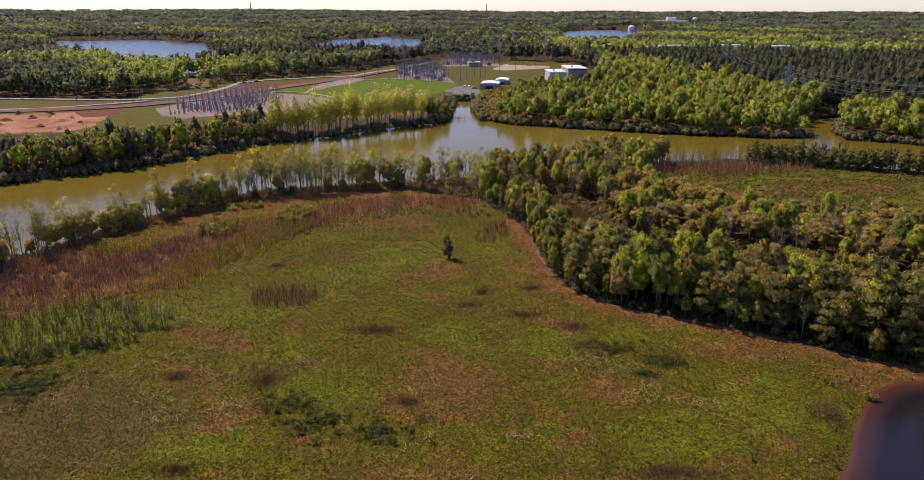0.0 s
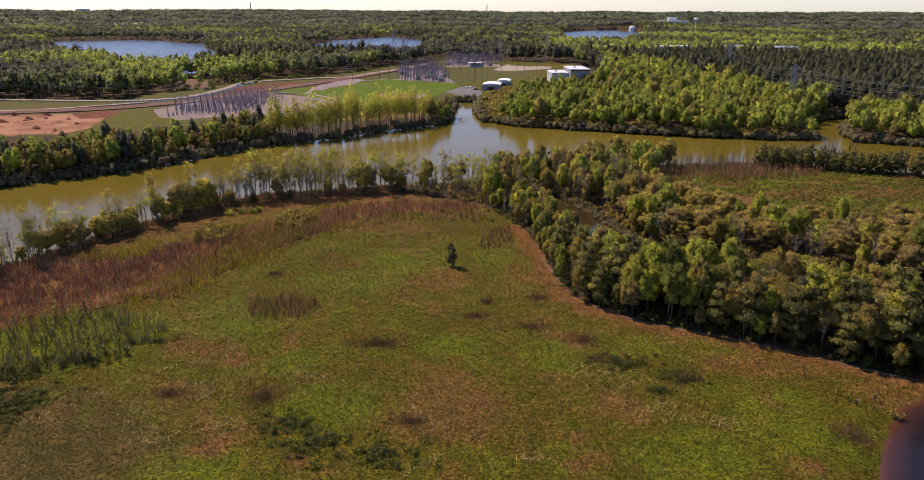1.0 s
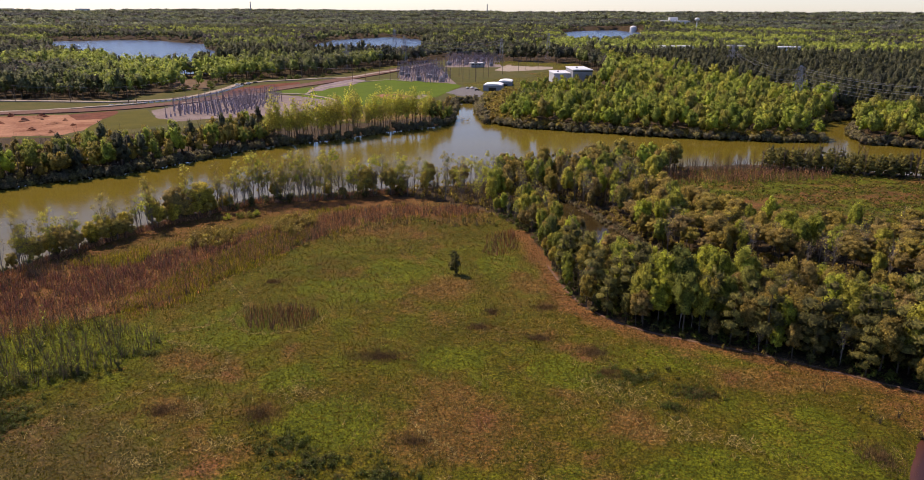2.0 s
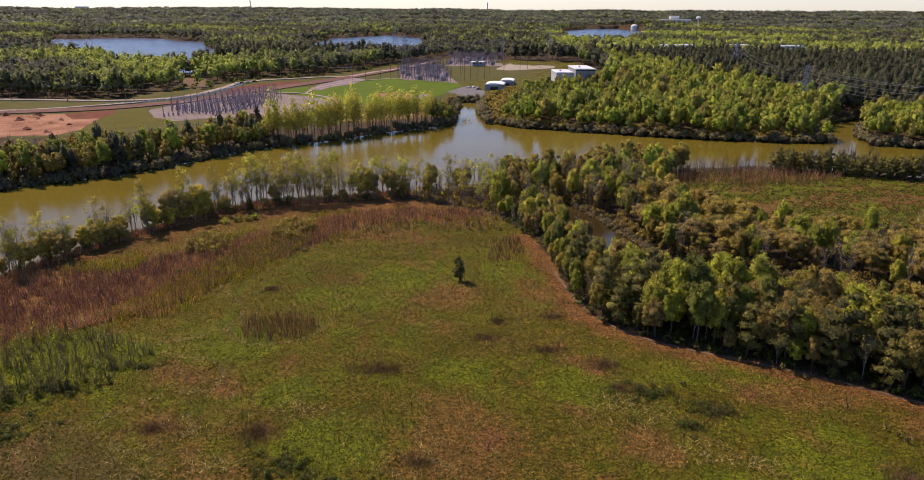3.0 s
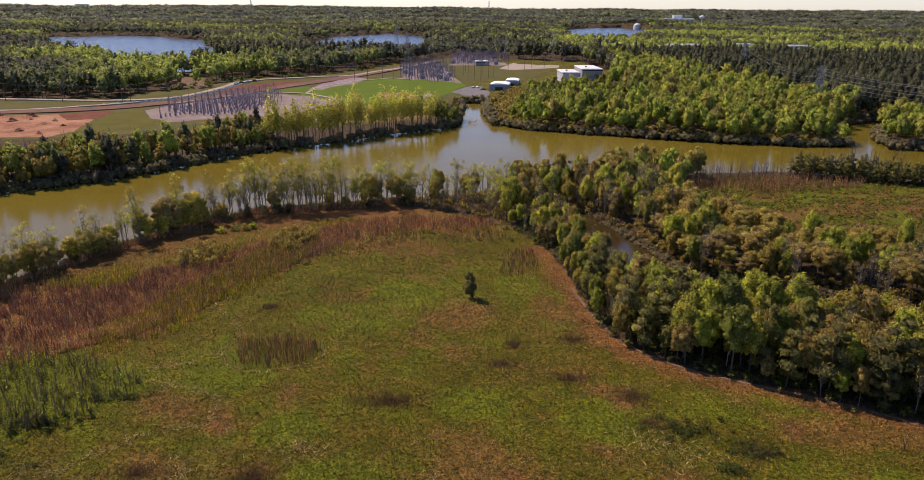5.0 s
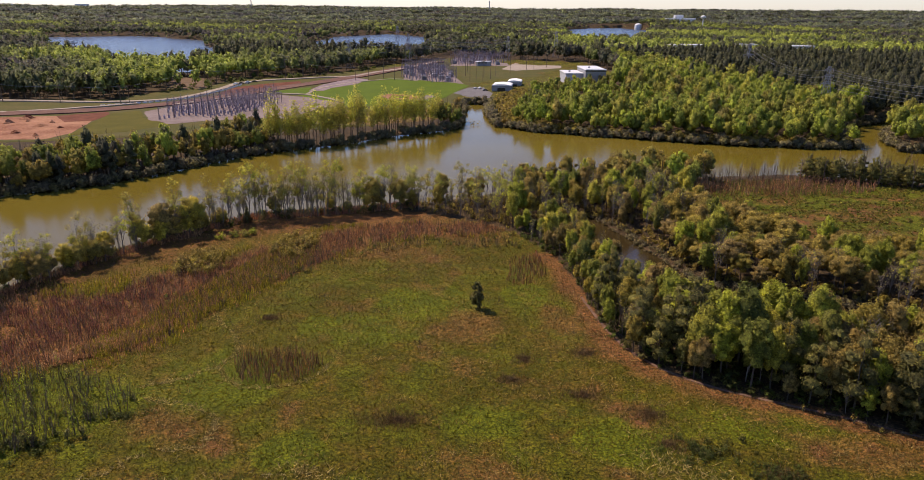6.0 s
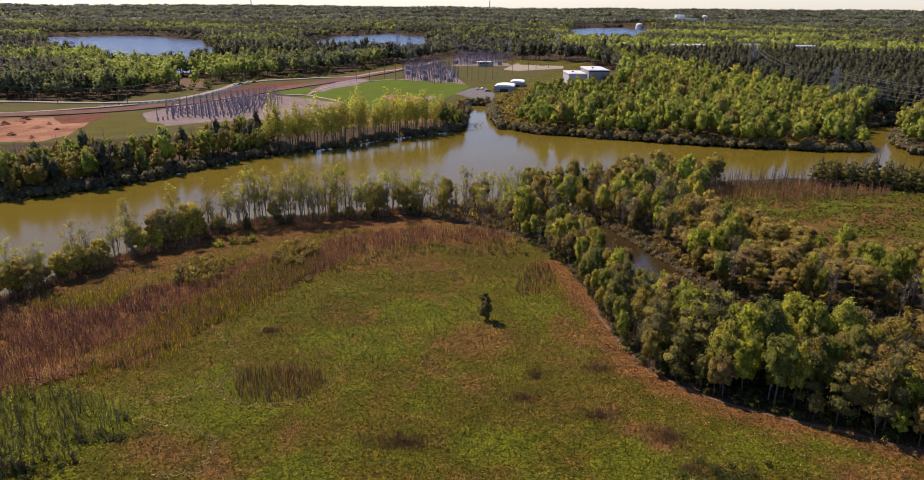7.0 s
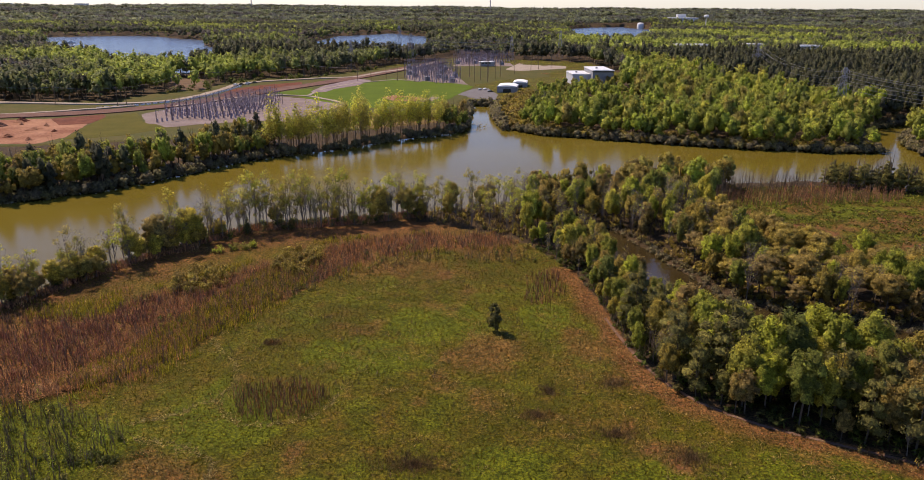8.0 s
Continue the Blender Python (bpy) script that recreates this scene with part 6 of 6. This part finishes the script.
hall("far_plant", 60, 40, 12, white_mat, "long white sheds near the horizon", 6).matrix_basis = pose(-2120, 4150, 44)


def water_tower(h):
    thing = new("water_tower")
    part("stem", Builder().tube([(0, 0, -15), (0, 0, h)], [1.6, 1.3], 8), white_mat, thing)
    a = np.linspace(-1.5, 1.5, 8)
    part("tank", Builder().tube([(0, 0, h + 5 * math.sin(q)) for q in a], [7 * math.cos(q) + 0.05 for q in a], 14), white_mat, thing, smooth=True)
    return tagged(thing, "white water tower far off above the woods", "tower")


water_tower(30).matrix_basis = pose(660, 2150, 12)
for x, y, h in ((-1190, 4250, 62), (140, 4500, 62)):
    mast = new("radio_mast")
    part("mast", Builder().tube([(0, 0, -25), (0, 0, h)], [4.0, 2.6], 5), steel_mat, mast)
    tagged(mast, "dark slender mast on the horizon", "mast").matrix_basis = pose(x, y, level(x, y))

# ball ground with clay lines on the lawn, and spoil heaps
slab("clay_infield", [(-73, 600), (-65, 613), (-50, 606), (-38, 595), (-48, 580), (-61, 579)], 2.80, clay_mat, "bare clay patch on the green field", "bare earth")
slab("grass_island", [(-64, 590), (-58, 602), (-48, 597), (-52, 587)], 2.86, lawn_mat, "mown grass inside the clay patch", "lawn")
slab("gravel_strip", [(-42, 591), (-35, 607), (-30, 603), (-34, 582), (-43, 574)], 2.80, gravel_mat, "gravel strip beside the clay patch", "gravel")


def heap(r, w, h):
    """A rough mound: a cone of uneven rings."""
    b = Builder()
    n, rings = 12, 5
    v = []
    for i in range(rings):
        q = 1 - i / rings
        for k in range(n):
            a = 6.283 * k / n
            m = w * q * r.uniform(0.8, 1.2)
            v.append((m * math.cos(a), m * math.sin(a) * 0.7, h * (1 - q ** 1.3) * r.uniform(0.85, 1.15) - 0.2))
    v.append((0, 0, h * 0.98))
    q = [(i * n + k, i * n + (k + 1) % n, (i + 1) * n + (k + 1) % n, (i + 1) * n + k) for i in range(rings - 1) for k in range(n)]
    t = [((rings - 1) * n + k, (rings - 1) * n + (k + 1) % n, rings * n) for k in range(n)]
    return b.add(v, q, t)


r7 = np.random.default_rng(71)
for k in range(16):
    x, y = r7.uniform(-300, -226), r7.uniform(410, 478)
    ob = tagged(new("clay_mound", heap(r7, r7.uniform(2, 6), r7.uniform(0.8, 2.6)).mesh("clay_mound", clay_mat if k % 3 else scarp_mat)), "low heap of dug red clay", "earth heap", "clay mounds")
    ob.matrix_basis = pose(x, y, 2.6, 0, 0, r7.uniform(0, 180))
for k in range(26):
    x, y = r7.uniform(-9, 12), r7.uniform(572, 590)
    ob = tagged(new("riprap_rock", heap(r7, r7.uniform(0.8, 2.0), r7.uniform(0.8, 1.6)).mesh("riprap_rock", rock_mat)), "grey-brown boulder on the inlet bank", "rock", "bank boulders")
    ob.matrix_basis = pose(x, y, level(x, y) - 0.05, 0, 0, r7.uniform(0, 180))


def car(paint):
    thing = new("parked_car")
    prof = [(-2.2, 0.35), (2.2, 0.35), (2.2, 0.75), (1.3, 0.95), (0.7, 1.45), (-1.1, 1.45), (-1.9, 0.98), (-2.2, 0.9)]
    n = len(prof)
    v = [(x, y, z) for y in (-0.88, 0.88) for x, z in prof]
    b = Builder().add(v, [(i, (i + 1) % n, n + (i + 1) % n, n + i) for i in range(n)])
    b.g += [np.arange(n)[None], np.arange(n, 2 * n)[None]]
    part("body", b, paint, thing)
    part("windscreen", Builder().add([(1.26, -0.75, 1.0), (1.26, 0.75, 1.0), (0.75, 0.7, 1.44), (0.75, -0.7, 1.44)], [(0, 1, 2, 3)]), dark_mat, thing)
    for x in (-1.35, 1.35):
        for y in (-0.85, 0.85):
            part("wheel", Builder().tube([(x, y - 0.1, 0.33), (x, y + 0.1, 0.33)], [0.33, 0.33], 10), rubber_mat, thing)
    return tagged(thing, "parked passenger car on pale gravel", "car", "parked cars")


for k, (x, y, a) in enumerate([(-203, 668, 20), (-200, 674, 22), (-197, 680, 20), (-199, 690, 10), (-194, 694, 12), (2, 655, 70), (6, 657, 70), (10, 640, 15)]):
    car(car_mats[k % 3]).matrix_basis = pose(x, y, 2.72 if x > -50 else level(x, y) + (1.16 if y < 676 else 0.5), 0, 0, a)


def motor_boat():
    thing = new("motor_boat")
    k = 9
    rim = [(4.5 * math.cos(a), 1.3 * math.sin(a) * (1 if math.cos(a) < 0.3 else 0.8)) for a in np.linspace(0, 6.283, k + 1)[:-1]]
    v = [(x * 0.8, y * 0.6, -0.3) for x, y in rim] + [(x, y, 1.0) for x, y in rim]
    b = Builder().add(v, [(i, (i + 1) % k, k + (i + 1) % k, k + i) for i in range(k)])
    b.g.append(np.arange(k, 2 * k)[None])
    part("hull", b, white_mat, thing)
    part("cabin", Builder().box(-1.6, -0.8, 1.0, 1.4, 0.8, 2.4), white_mat, thing)
    return tagged(thing, "white motor boat on the far lake", "boat")


motor_boat().matrix_basis = pose(-690, 1340, 0.05, 0, 0, 20) @ Matrix.Diagonal((1.6, 1.6, 1.6, 1))
mx, my = scatter([(-236, 600), (-215, 640), (-213, 700), (-150, 745), (-100, 850), (-108, 856), (-160, 770), (-225, 730), (-245, 640)], 13, seed=81)
woodland("road_shrubs", mx, my, [low_bush(r6, 4.0, 5.0, 60, 0.7) for _ in range(3)], shrub_leaf, "dark round shrubs and young trees by the road", (0.6, 1.5), "shrubs")
